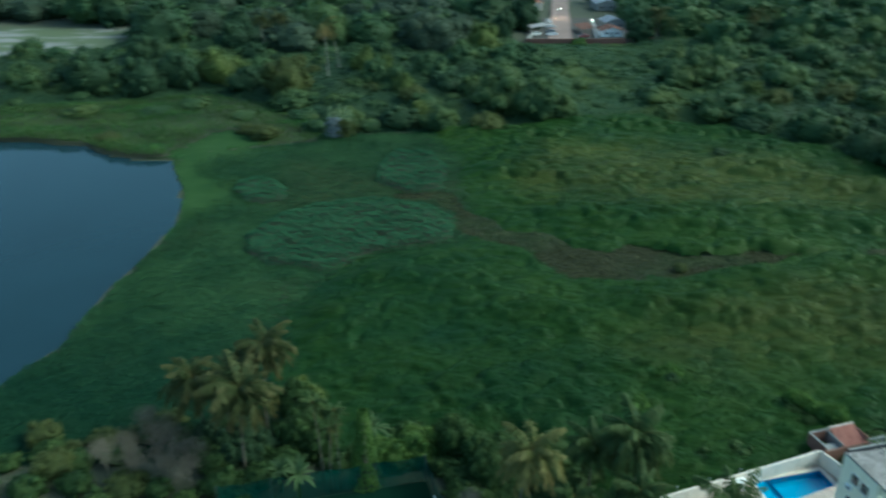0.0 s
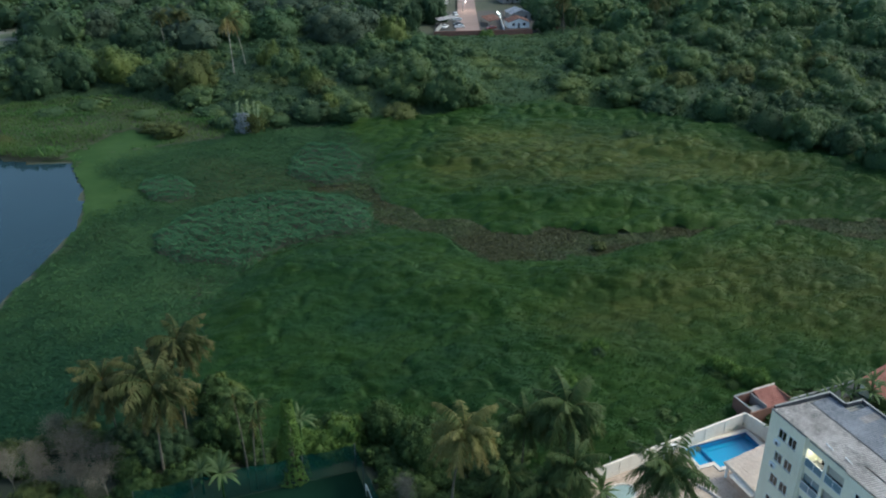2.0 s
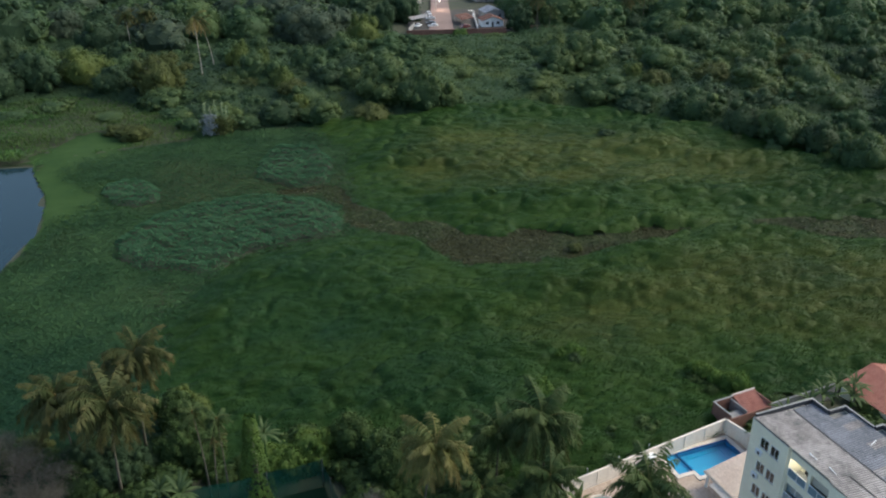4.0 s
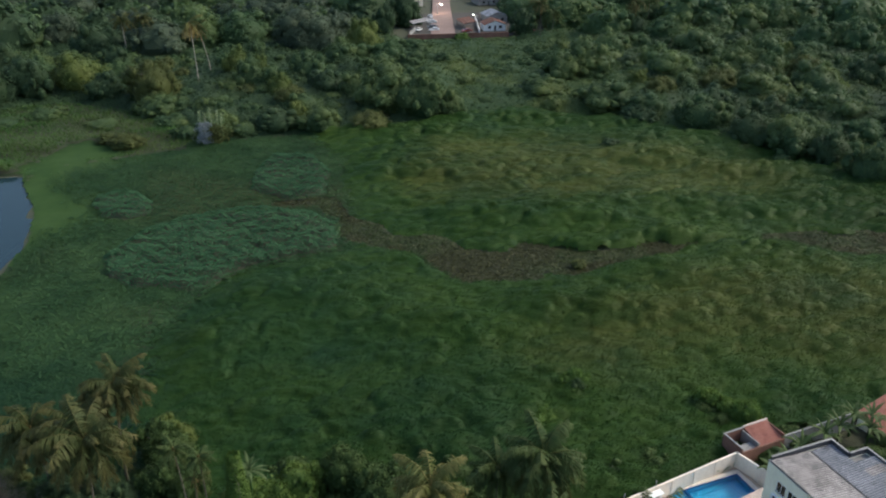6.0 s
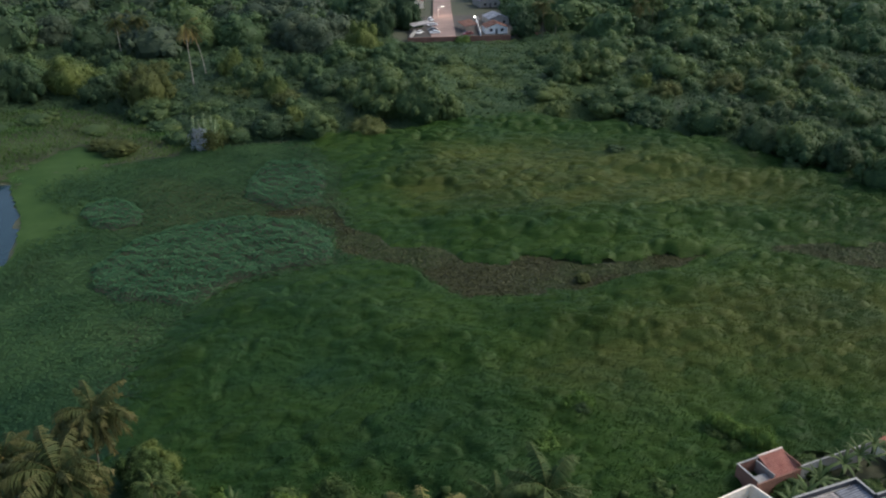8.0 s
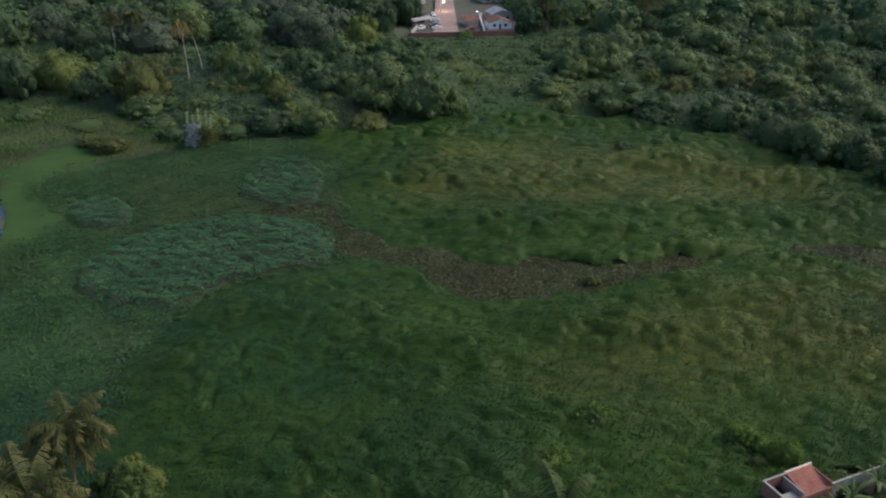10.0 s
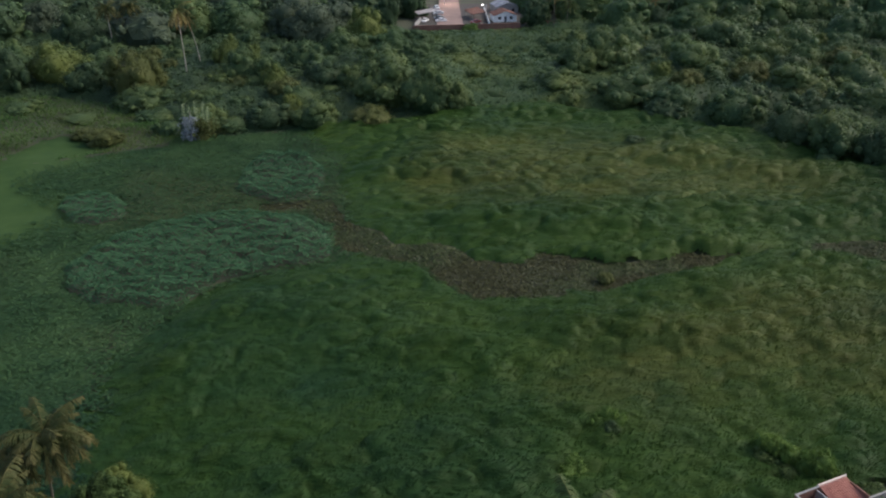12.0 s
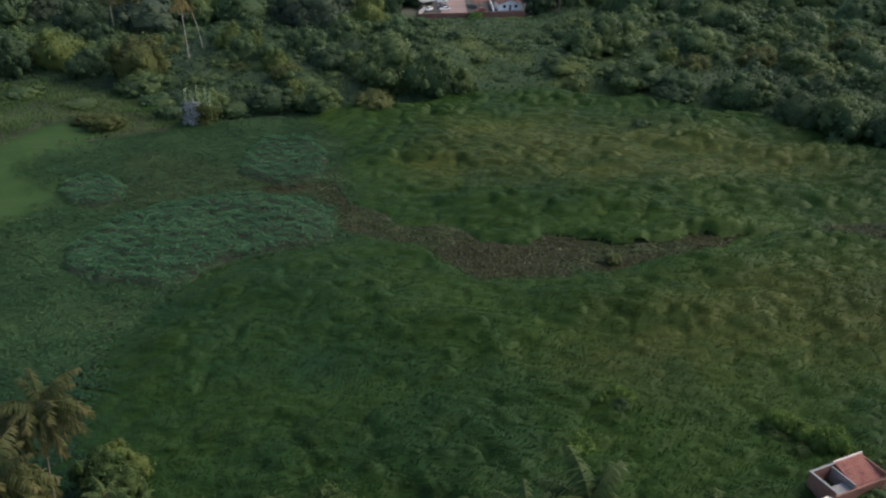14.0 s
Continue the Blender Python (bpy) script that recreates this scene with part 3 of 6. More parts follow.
def build_tall_grass():
    gx, gy = scatter(-40, 175, 84, 262, 0.66)
    keep = zone(gx, gy) == 5
    gx, gy = gx[keep], gy[keep]
    far = rng.random(len(gx)) < np.interp(gy, [120, 170, 230], [0, 0.35, 0.55])
    gx, gy = np.repeat(gx[~far], 6), np.repeat(gy[~far], 6)
    gx, gy = gx + rng.uniform(-0.42, 0.42, len(gx)), gy + rng.uniform(-0.42, 0.42, len(gx))
    h = hummock(gx, gy)
    v, f, k = grass_blades(gx, gy, 0.96 * h + 0.06, 1, 0.84 + 0.06 * h)
    d = dryness(gx, gy) * (0.5 + 0.5 * rng.random(len(gx)))
    ob = stuff("marsh_grass", v, f, GRASS, "tall green marsh grass in windswept tufts, partly yellowed", "grass", d[k])
    cool_attribute(ob, coolness(gx, gy)[k])
    # the thick under-layer of the same stand
    s = 0.5
    xs, ys = np.arange(-40, 150, s), np.arange(84, 262, s)
    mx, my = np.meshgrid(xs, ys)
    zz = zone(mx, my)
    mz = np.where(zz == 5, 0.96 * hummock(mx, my) - 0.05, -0.3)
    idx = np.arange(mx.size).reshape(mx.shape)
    cell = (zz[:-1, :-1] == 5) & (zz[1:, 1:] == 5) & (zz[:-1, 1:] == 5) & (zz[1:, :-1] == 5)
    faces = np.stack([idx[:-1, :-1], idx[:-1, 1:], idx[1:, 1:], idx[1:, :-1]], -1)[cell]
    ob = stuff("grass_thatch", np.stack([mx, my, mz], -1).reshape(-1, 3), faces, GRASS, "dense matted under-layer of the marsh grass", "grass", dryness(mx, my).ravel() * 0.8)
    ob.data.polygons.foreach_set("use_smooth", [True] * len(ob.data.polygons))
    cool_attribute(ob, coolness(mx, my).ravel())


def island_leaves(gx, gy, on_isle, poly, words):
    k = on_isle & (outline(gx, gy, poly) < 3.0)
    x, y = gx[k], gy[k]
    slope = 1.2
    rim = smooth(0.6, -slope, outline(x, y, poly))
    clump = tufts(x, y, 1.6, 51)[0]
    grown = clump > 0.03 + 0.14 * rng.random(len(x))
    x, y, rim, clump = x[grown], y[grown], rim[grown], clump[grown]
    h = 0.25 + rim * (0.2 + 1.5 * clump + 0.2 * grid_noise(x, y, 0.9, 52))
    n = np.c_[rng.normal(0.05, 0.3, len(x)), rng.normal(-0.05, 0.3, len(x)), np.ones(len(x))]
    v, f = leaf_pads(np.c_[x, y, h], n, 0.21 + 0.12 * rng.random(len(x)), 0.2, 0.75)
    stuff("leaf_island", v, f, ISLAND, words, "water plants")


def build_mats():
    # water hyacinth: a low, close carpet of leaves
    gx, gy = scatter(-75, 20, 92, 246, 0.36)
    z = zone(gx, gy)
    film = outline(gx, gy, DUCKWEED) + 0.8 * wobble(gx, gy)
    k = ((z == 2) | ((z == 5) & (gx < 25) & (grass_edge(gx, gy) > -3.5))) & (rng.random(len(gx)) < smooth(-1.0, 11.0, film))
    x, y = gx[k], gy[k]
    h = 0.14 + 0.25 * tufts(x, y, 1.2, 41)[0] + 0.3 * grid_noise(x, y, 5, 42)
    n = np.c_[rng.normal(0, 0.22, len(x)), rng.normal(0, 0.22, len(x)), np.ones(len(x))]
    v, f = leaf_pads(np.c_[x, y, h], n, 0.25 + 0.14 * rng.random(len(x)), 0.15, 0.85)
    d = smooth(0.45, 0.8, grid_noise(x, y, 9, 43)) * 0.5 * (rng.random(len(x)) < 0.6) * smooth(10, -5, outline(x, y, [(-60, 105), (-32, 120), (-34, 150), (-55, 170), (-62, 140)])) \
        + 0.5 * (rng.random(len(x)) < 0.6) * smooth(9, -3, outline(x, y, [(-38, 186), (2, 186), (2, 198), (-18, 200), (-38, 212)]))
    mx, my = np.meshgrid(np.arange(-75, 20, 1.0), np.arange(92, 246, 1.0))
    ok = (zone(mx, my) == 2) & (outline(mx, my, DUCKWEED) > 9)
    idx = np.arange(mx.size).reshape(mx.shape) + len(v)
    under = np.stack([idx[:-1, :-1], idx[:-1, 1:], idx[1:, 1:], idx[1:, :-1]], -1)[ok[:-1, :-1] & ok[1:, 1:] & ok[1:, :-1] & ok[:-1, 1:]]
    low = np.stack([mx, my, 0.16 + 0.3 * grid_noise(mx, my, 5, 42)], -1).reshape(-1, 3)
    v, f, d = np.concatenate([v, low]), f.tolist() + under.tolist(), np.concatenate([np.repeat(d, 4), np.full(len(low), 0.15)])
    ob = stuff("water_hyacinth", v, f, HYACINTH, "dense low carpet of blue-green water hyacinth", "water plants", np.clip(d, 0, 1))
    cool_attribute(ob, 0.9 * smooth(138, 108, v[:, 1] + 8 * (grid_noise(v[:, 0], v[:, 1], 9, 44) - 0.5)) + 0.25 * smooth(0.5, 0.8, grid_noise(v[:, 0], v[:, 1], 4, 45)))
    # islands of taller leaves
    gx, gy = scatter(-56, 6, 148, 226, 0.28)
    on_isle = zone(gx, gy) == 3
    isles = ((BIG_ISLAND, "large round island of taller blue-green broad leaves"), (SMALL_ISLAND, "small round island of blue-green broad leaves"), (UPPER_ISLAND, "pale green island of broad leaves beside the tall grass"))
    for poly, words in isles:
        island_leaves(gx, gy, on_isle, poly, words)
    # brown channel: small floating leaves
    gx, gy = scatter(-36, 132, 138, 196, 0.3)
    k = zone(gx, gy) == 4
    x, y = gx[k], gy[k]
    n = np.c_[rng.normal(0, 0.35, len(x)), rng.normal(0, 0.35, len(x)), np.ones(len(x))]
    v, f = leaf_pads(np.c_[x, y, 0.14 + 0.2 * rng.random(len(x)) * grid_noise(x, y, 2, 61)], n, 0.2 + 0.16 * rng.random(len(x)), 0.15, 0.8)
    d = smooth(0.3, 0.7, grid_noise(x, y, 6, 62)) * 0.8
    stuff("brown_floating_plants", v, f, BROWN, "reddish-brown floating leaves in a channel between grass stands", "water plants", np.repeat(d, 4))
    pale = rng.random(len(x)) < 0.03 * smooth(0.3, 0.6, grid_noise(x, y, 7, 63))
    c = np.c_[x, y, np.full(len(x), 0.36)][pale]
    v, f = leaf_pads(c, np.c_[rng.normal(0, 0.3, len(c)), rng.normal(0, 0.3, len(c)), np.ones(len(c))], 0.08 + 0.07 * rng.random(len(c)), 0.1, 0.8)
    stuff("withered_leaves", v, f, PALE_LEAF, "small pale withered leaves floating in the channel", "leaves")
    # duckweed film
    s = 0.6
    mx, my = np.meshgrid(np.arange(-80, -36, s), np.arange(112, 252, s))
    zz = zone(mx, my)
    idx = np.arange(mx.size).reshape(mx.shape)
    film = (outline(mx, my, DUCKWEED) < 13) & ((zz == 1) | (zz == 2))
    faces = np.stack([idx[:-1, :-1], idx[:-1, 1:], idx[1:, 1:], idx[1:, :-1]], -1)[film[:-1, :-1]]
    stuff("duckweed", np.stack([mx, my, 0.13 + 0.05 * grid_noise(mx, my, 2, 71)], -1).reshape(-1, 3), faces, DUCK, "bright yellow-green film of duckweed at the lagoon's edge", "water plants")
    # sedge on the far shore
    gx, gy = scatter(-200, -30, 212, 284, 0.95)
    k = zone(gx, gy) == 6
    x, y = gx[k], gy[k]
    h = 0.3 + 2.0 * grid_noise(x * 0.7, y * 1.6, 8, 81) ** 1.6 + 0.7 * tufts(x, y, 2.6, 83)[0] + 1.7 * smooth(13, 3, outline(x, y, LAKE)) * smooth(-62, -68, x) * (0.5 + 0.7 * grid_noise(x, y, 6, 84))
    v, f, kk = blades(x, y, np.maximum(ground_z(x, y), 0) + 0.45 * h, 7, 0.6 + 0.3 * h, 1.1, 0.085)
    d = np.clip(smooth(0.3, 0.7, grid_noise(x, y * 1.8, 13, 82)) * 0.5 * (0.4 + 0.6 * rng.random(len(x))), 0, 1)
    stuff("shore_sedge", v, f, SCRUB, "yellow-green sedge and weeds on the far shore", "grass", d[kk])


build_tall_grass()
build_mats()


# ---- trees ----
def crown_mesh(name, mat, radius, height, lobes, leaves, leaf, seed, low=False):
    """A domed crown of overlapping lobes under many small folded leaves; its middle lies at z = 0, its foot at -height / 2. A low one is draped down to the ground."""
    r = np.random.default_rng(seed)
    middle = np.array([0, 0, (-0.18 if low else 0.08) * height])
    reach = np.array([radius, radius, (0.66 if low else 0.42) * height])
    cs, rs = [middle], [reach * 0.78]
    for i in range(lobes):
        d = r.normal(size=3)
        d[2] = abs(d[2]) * 1.1 - (0.55 if low else 0.35)
        d /= np.linalg.norm(d)
        out = 0.86 + 0.34 * (noise.noise(Vector(d) * 1.8 + Vector((seed, 0, 0))))
        size = (0.32 if i < lobes // 4 else 0.19) * (0.65 + 0.7 * r.random())
        cs.append(middle + d * reach * (out * 0.98 - 0.5 * size))
        rs.append(np.array([radius, radius, min(radius, reach[2] * 1.15)]) * size * (0.85 + 0.3 * r.random(3)))
    cs, rs = np.array(cs), np.array(rs)
    area = rs[:, 0] * rs[:, 1] + rs[:, 0] * rs[:, 2]
    pick = r.choice(len(cs), leaves * 4, p=area / area.sum())
    d = r.normal(size=(len(pick), 3))
    d[:, 2] = np.where(d[:, 2] < -0.45, -d[:, 2], d[:, 2])
    d /= np.linalg.norm(d, axis=1, keepdims=True)
    far = 0.95 + 0.15 * r.random(len(pick)) + 0.4 * r.random(len(pick)) * (r.random(len(pick)) < 0.25)
    p = cs[pick] + d * rs[pick] * far[:, None]
    hidden = p[:, 2] < -0.52 * height
    for c, q in zip(cs, rs):
        hidden |= (((p - c) / q) ** 2).sum(1) < 0.80
    p, d = p[~hidden][:leaves], d[~hidden][:leaves]
    n = d + r.normal(0, 0.42, p.shape) + np.array([0, 0, 0.20])
    v, f = leaf_pads(p, n, leaf * (0.6 + 0.8 * r.random(len(p))), 0.22, 0.6)
    verts, faces = v.tolist(), f.tolist()
    for i, (c, q) in enumerate(zip(cs, rs)):
        bm = bmesh.new()
        bmesh.ops.create_icosphere(bm, subdivisions=2 if i == 0 else 1, radius=1.0)
        k = len(verts)
        for w in bm.verts:
            b = 0.93 + 0.16 * noise.noise(Vector(w.co) * 1.9 + Vector((i * 3.1, seed, 0)))
            verts.append(tuple(c + np.array(w.co) * q * b))
        faces += [tuple(k + w.index for w in fc.verts) for fc in bm.faces]
        bm.free()
    return mesh_of(name, verts, faces, mat, smooth=True)


def trunk_mesh(name, height, radius, spread, seed, mat=None):
    """A tapered, slightly bent trunk with limbs."""
    r = random.Random(seed)
    bx, by = r.uniform(-0.4, 0.4), r.uniform(-0.4, 0.4)
    fork = Vector((bx, by, height * 0.45))
    pieces = [tube([(0, 0, -0.6), (bx * 0.3, by * 0.3, height * 0.2), fork], [radius * 1.3, radius, radius * 0.8], 6)]
    for i in range(3):
        a = i * 2.09 + r.uniform(-0.5, 0.5)
        e = Vector((math.cos(a) * spread, math.sin(a) * spread, height * r.uniform(0.75, 0.95)))
        pieces.append(tube([fork, fork.lerp(e, 0.5) + Vector((0, 0, 0.4)), e], [radius * 0.6, radius * 0.4, radius * 0.15], 4))
    return mesh_of(name, *joined(pieces), mat or BARK, smooth=True)


KINDS = {}


def tree_kind(key, mat, radius, height, lobes, leaves, leaf, variants, low=False, lift=0.5):
    KINDS[key] = ([crown_mesh("crown", mat, radius, height, lobes, leaves, leaf, 100 + 17 * i + len(key), low) for i in range(variants)],
                  [trunk_mesh("trunk", height * 0.8, radius * 0.045, radius * 0.45, 40 + i) for i in range(variants)], height, lift)


tree_kind("wood", LEAF_WOOD, 6.5, 9.5, 32, 1250, 0.30, 3, True)
tree_kind("vine", LEAF_VINE, 6.5, 8.0, 32, 1200, 0.29, 4, True)
tree_kind("dark", LEAF_DARK, 6.5, 9.0, 32, 1200, 0.30, 3, True)
tree_kind("olive", LEAF_OLIVE, 6.0, 8.0, 30, 1700, 0.26, 2, True)
tree_kind("yellow", LEAF_YELLOW, 6.0, 7.0, 28, 1800, 0.25, 2, True)
tree_kind("shrub", LEAF_VINE, 3.4, 3.0, 13, 400, 0.26, 4, True)
tree_kind("umbrella", LEAF_HAZY_SAGE, 10.0, 10.0, 60, 2600, 0.34, 2, True)
tree_kind("drape", LEAF_DRAPE, 3.4, 3.0, 20, 1100, 0.18, 2, True)
tree_kind("clump", LEAF_CLUMP, 3.4, 3.0, 22, 1000, 0.2, 2, True)
tree_kind("far", LEAF_DARK, 8.5, 12.0, 20, 240, 0.75, 3, True)
tree_kind("grove", LEAF_NEAR, 6.5, 9.5, 36, 1700, 0.30, 2, True)
tree_kind("bush", LEAF_NEAR, 3.4, 3.0, 16, 520, 0.22, 3, True)
TREE_WORDS = {"grove": ("leafy green tree on the near bank", "tree"), "bush": ("low leafy green bush on the near bank", "shrub"), "wood": ("broad-leaved tree with a rounded green crown", "tree"), "vine": ("low tree smothered in green creepers", "tree"),
              "dark": ("dark green broad-leaved tree in the thicket", "tree"), "olive": ("dull olive tree with a thinning crown", "tree"),
              "yellow": ("small tree with a bright yellow-green crown", "tree"), "shrub": ("low green shrub covered in creepers", "shrub"),
              "umbrella": ("broad spreading tree with a smooth grey-green crown", "tree"), "drape": ("low mound of bright green creepers on the bank", "shrub"), "clump": ("low mound of pale green creepers in the tall grass", "shrub"), "far": ("distant dark green woodland tree", "tree")}
tree_count = 0


def tree(key, x, y, size=1.0, tall=1.0, sink=0.0):
    global tree_count
    crowns, trunks, height, lift = KINDS[key]
    i = tree_count % len(crowns)
    tree_count += 1
    label, cat = TREE_WORDS[key]
    z = float(ground_z(x, y))
    ob = thing("shrub" if cat == "shrub" else "tree", pose(x, y, z - sink, 0, 0, (tree_count * 137.5) % 360) @ Matrix.Diagonal((size, size, size * tall, 1)), label, cat,
               {"far": "distant woods", "drape": "mounds of creepers", "clump": "mounds of creepers", "shrub": "creeper-covered shrubs", "bush": "bushes on the near bank", "grove": "trees on the near bank"}.get(key, "trees of the thicket"))
    part("trunk", trunks[i], None, ob)
    part("crown", crowns[i], None, ob).location = (0, 0, height * lift)
    return ob


PLACED = []


def put(key, places, size=1.0, tall=1.0):
    for x, y in places:
        s = size * random.uniform(0.9, 1.12)
        tree(key, x, y, s, tall * random.uniform(0.92, 1.1))
        PLACED.append((x, y, 6.0 * s))


# the trees and creeper-covered mounds that stand out: kind, place, radius, height
STANDS = (
    # the four smallest yellow trees below x = 0 put a ridge's light into leaf colour
    ("dark", -119, 283, 11.0, 14.0), ("dark", -100, 281, 8.4, 13.0), ("dark", -90, 287, 7.5, 13.5), ("dark", -66, 283, 6.5, 9.0), ("yellow", -77, 294, 10.0, 12.0), ("olive", -51, 276, 8.7, 13.8), ("vine", -48, 264, 7.0, 6.0), ("vine", -22, 279, 6.2, 10.0), ("yellow", -27, 294, 4.6, 11.0), ("yellow", -20, 284, 4.6, 10.5), ("yellow", -13, 268, 4.2, 9.0),
    ("vine", -15, 276, 5.5, 8.6), ("olive", -9, 261, 5.6, 7.5), ("yellow", -7, 250, 3.4, 6.5), ("vine", -4, 289, 7.5, 10.0), ("vine", 20, 259, 11.5, 13.0), ("vine", 29, 253, 8.4, 13.0), ("vine", 37, 252, 5.5, 8.5),
    ("dark", -13, 245, 7.0, 6.5), ("vine", -1, 244, 6.6, 6.5), ("olive", 13, 240, 6.3, 6.0), ("wood", -30, 343, 13.0, 14.5), ("umbrella", -4, 331, 14.0, 15.0), ("yellow", 15, 324, 7.5, 13.0), ("umbrella", -18, 372, 15.0, 14.0),
    ("umbrella", -116, 357, 10.8, 14.0), ("umbrella", -98, 349, 9.3, 13.0), ("umbrella", -128, 394, 9.4, 13.0), 
    ("dark", 35, 377, 8.0, 16.5), ("dark", 24, 351, 5.5, 13.0), ("vine", 79, 281, 8.0, 9.5), ("vine", 88, 284, 9.0, 11.8), ("vine", 69, 268, 8.8, 6.0), ("vine", 84, 253, 9.5, 8.6),
    ("vine", 92, 243, 7.0, 7.5), ("dark", 90, 238, 5.7, 5.5), ("vine", 105, 231, 8.0, 9.6), ("dark", 113, 216, 7.0, 9.4), ("vine", 119, 207, 7.2, 10.0), ("dark", 125, 197, 6.0, 9.6),
    ("vine", 128, 185, 7.2, 10.5), ("vine", 142, 172, 8.0, 10.5), ("vine", 133, 276, 8.0, 10.0), ("vine", 144, 281, 9.0, 12.0), ("wood", 111, 274, 9.2, 10.4), ("vine", 149, 249, 9.2, 10.7),
    ("dark", 170, 256, 7.9, 12.3), ("vine", 131, 247, 8.9, 8.4), ("vine", 141, 228, 9.0, 8.6), ("wood", 132, 326, 11.0, 12.6), ("wood", 166, 337, 10.0, 13.0), ("wood", 180, 341, 9.5, 14.0),
    ("wood", 178, 305, 9.0, 13.5), ("wood", 192, 300, 9.5, 13.0), ("vine", 134, 303, 10.0, 10.6), ("wood", 104, 313, 8.4, 9.6), ("dark", 81, 352, 6.0, 10.5), ("dark", 104, 345, 4.5, 5.0),
    ("dark", 124, 340, 6.0, 9.5), ("wood", 114, 338, 3.6, 5.0), ("vine", -60, 291, 6.0, 7.0), ("dark", -75, 335, 8.5, 11.0), ("dark", -60, 345, 9.0, 14.0), ("wood", -44, 338, 9.0, 15.0),
    ("dark", -80, 330, 8.0, 13.0), ("dark", -108, 312, 8.5, 12.0), ("vine", 6, 305, 7.0, 9.0), ("vine", 18, 288, 7.0, 8.0), ("wood", 22, 308, 6.5, 9.0), ("vine", 10, 270, 6.5, 8.0),
    ("vine", 158, 214, 8.5, 10.0), ("dark", 160, 190, 7.5, 10.5), ("wood", 170, 232, 8.0, 11.5), ("wood", 200, 270, 9.0, 13.0), ("dark", 190, 245, 8.0, 12.0), ("olive", 122, 258, 6.5, 8.0),
    ("olive", 152, 264, 6.5, 10.0), ("yellow", 99, 268, 4.5, 6.0), ("yellow", 160, 292, 5.0, 8.0), ("dark", -124, 298, 7.0, 10.0))
for key, sx, sy, sr, sh in STANDS:
    kind = KINDS[key]
    base_r = {"shrub": 3.4, "bush": 3.4, "umbrella": 10.0, "yellow": 6.0, "olive": 6.0}.get(key, 6.5)
    tree(key, sx, sy, sr / base_r, sh / kind[2] / (sr / base_r))
    PLACED.append((sx, sy, sr))
PLACED.append((-38, 283, 11))
# bushes on the lagoon's far bank
for sx, sy, sr, sh in ((-42, 253, 6.0, 3.2), (-37, 241, 4.5, 4.0), (-62, 255, 5.5, 2.2), (-90, 258, 6.5, 2.4), (-112, 258, 6.5, 3.0), (-80, 266, 6.0, 3.0)):
    tree("shrub", sx, sy, sr / 3.4, sh / 3.0 / (sr / 3.4))
for sx, sy, sr, sh in ((-51, 235, 5.2, 4.0), (-57, 240, 3.8, 2.8), (-95, 231, 4.5, 2.8)):
    tree("olive", sx, sy, sr / 6.0, sh / 8.0 / (sr / 6.0))
# low creepers up to the brick wall
put("shrub", [(38, 313), (44, 296), (54, 303), (66, 310), (43, 268), (49, 263), (56, 280), (35, 290), (48, 318), (58, 324), (68, 326), (40, 330), (60, 334), (52, 332), (70, 300), (60, 268), (46, 282)], 1.05, 0.8)
put("shrub", [(100, 226), (108, 210), (114, 201), (120, 191), (122, 182), (126, 174)], 0.8, 0.9)
put("shrub", [(37, 344), (43, 343.4), (49, 344), (55.5, 345.3), (62, 343.8), (69, 344.4), (75, 345)], 0.55, 0.6)
put("drape", [(54.5, 345.5)], 0.9, 1.0)
put("shrub", [(119, 164), (122, 168)], 0.9, 0.8)
put("vine", [(115, 303), (131, 340), (125, 286), (27, 324), (98, 325), (30, 300)], 0.8, 0.8)


def clear_of_town(x, y):
    """Street, yards and the sandy clearing stay open."""
    road_x = 49.5 + (y - 364) * 0.122
    if y > 336 and (abs(x - road_x) < 24 - 0.06 * max(0, y - 360)):
        return False
    if y > 336 and 30 < x < 80 and y < 400:
        return False
    if outline(np.array([x]), np.array([y]), SAND)[0] < 3:
        return False
    return True


def fill_woods():
    r = random.Random(5)
    for step, y0, y1 in ((12.5, 205, 330), (15.5, 330, 452)):
        yy = y0
        while yy < y1:
            xx = -0.62 * yy - 20
            while xx < 0.74 * yy + 20:
                x, y = xx + r.uniform(-0.6, 0.6) * step, yy + r.uniform(-0.6, 0.6) * step
                xx += step
                if y < tree_line(x) + 3.5 or not clear_of_town(x, y):
                    continue
                if any((x - a) ** 2 + (y - b) ** 2 < (0.85 * c + 2.2) ** 2 for a, b, c in PLACED):
                    continue
                near = y - tree_line(x)
                if 30 < x < 100 and y < 345:
                    key, s = "shrub", r.uniform(0.9, 1.3)
                elif near < 18:
                    key, s = r.choice(["shrub", "vine", "shrub"]), r.uniform(0.7, 1.0)
                elif y < 330:
                    key, s = r.choice(["wood", "vine", "dark", "vine", "olive", "wood"]), r.uniform(0.55, 1.1)
                else:
                    key, s = "far", r.uniform(0.85, 1.6)
                tall = r.uniform(0.8, 1.1)
                if key == "far":
                    FAR.append((key, x, y, s, tall))
                else:
                    tree(key, x, y, s, tall)
            yy += step


FAR = []
fill_woods()


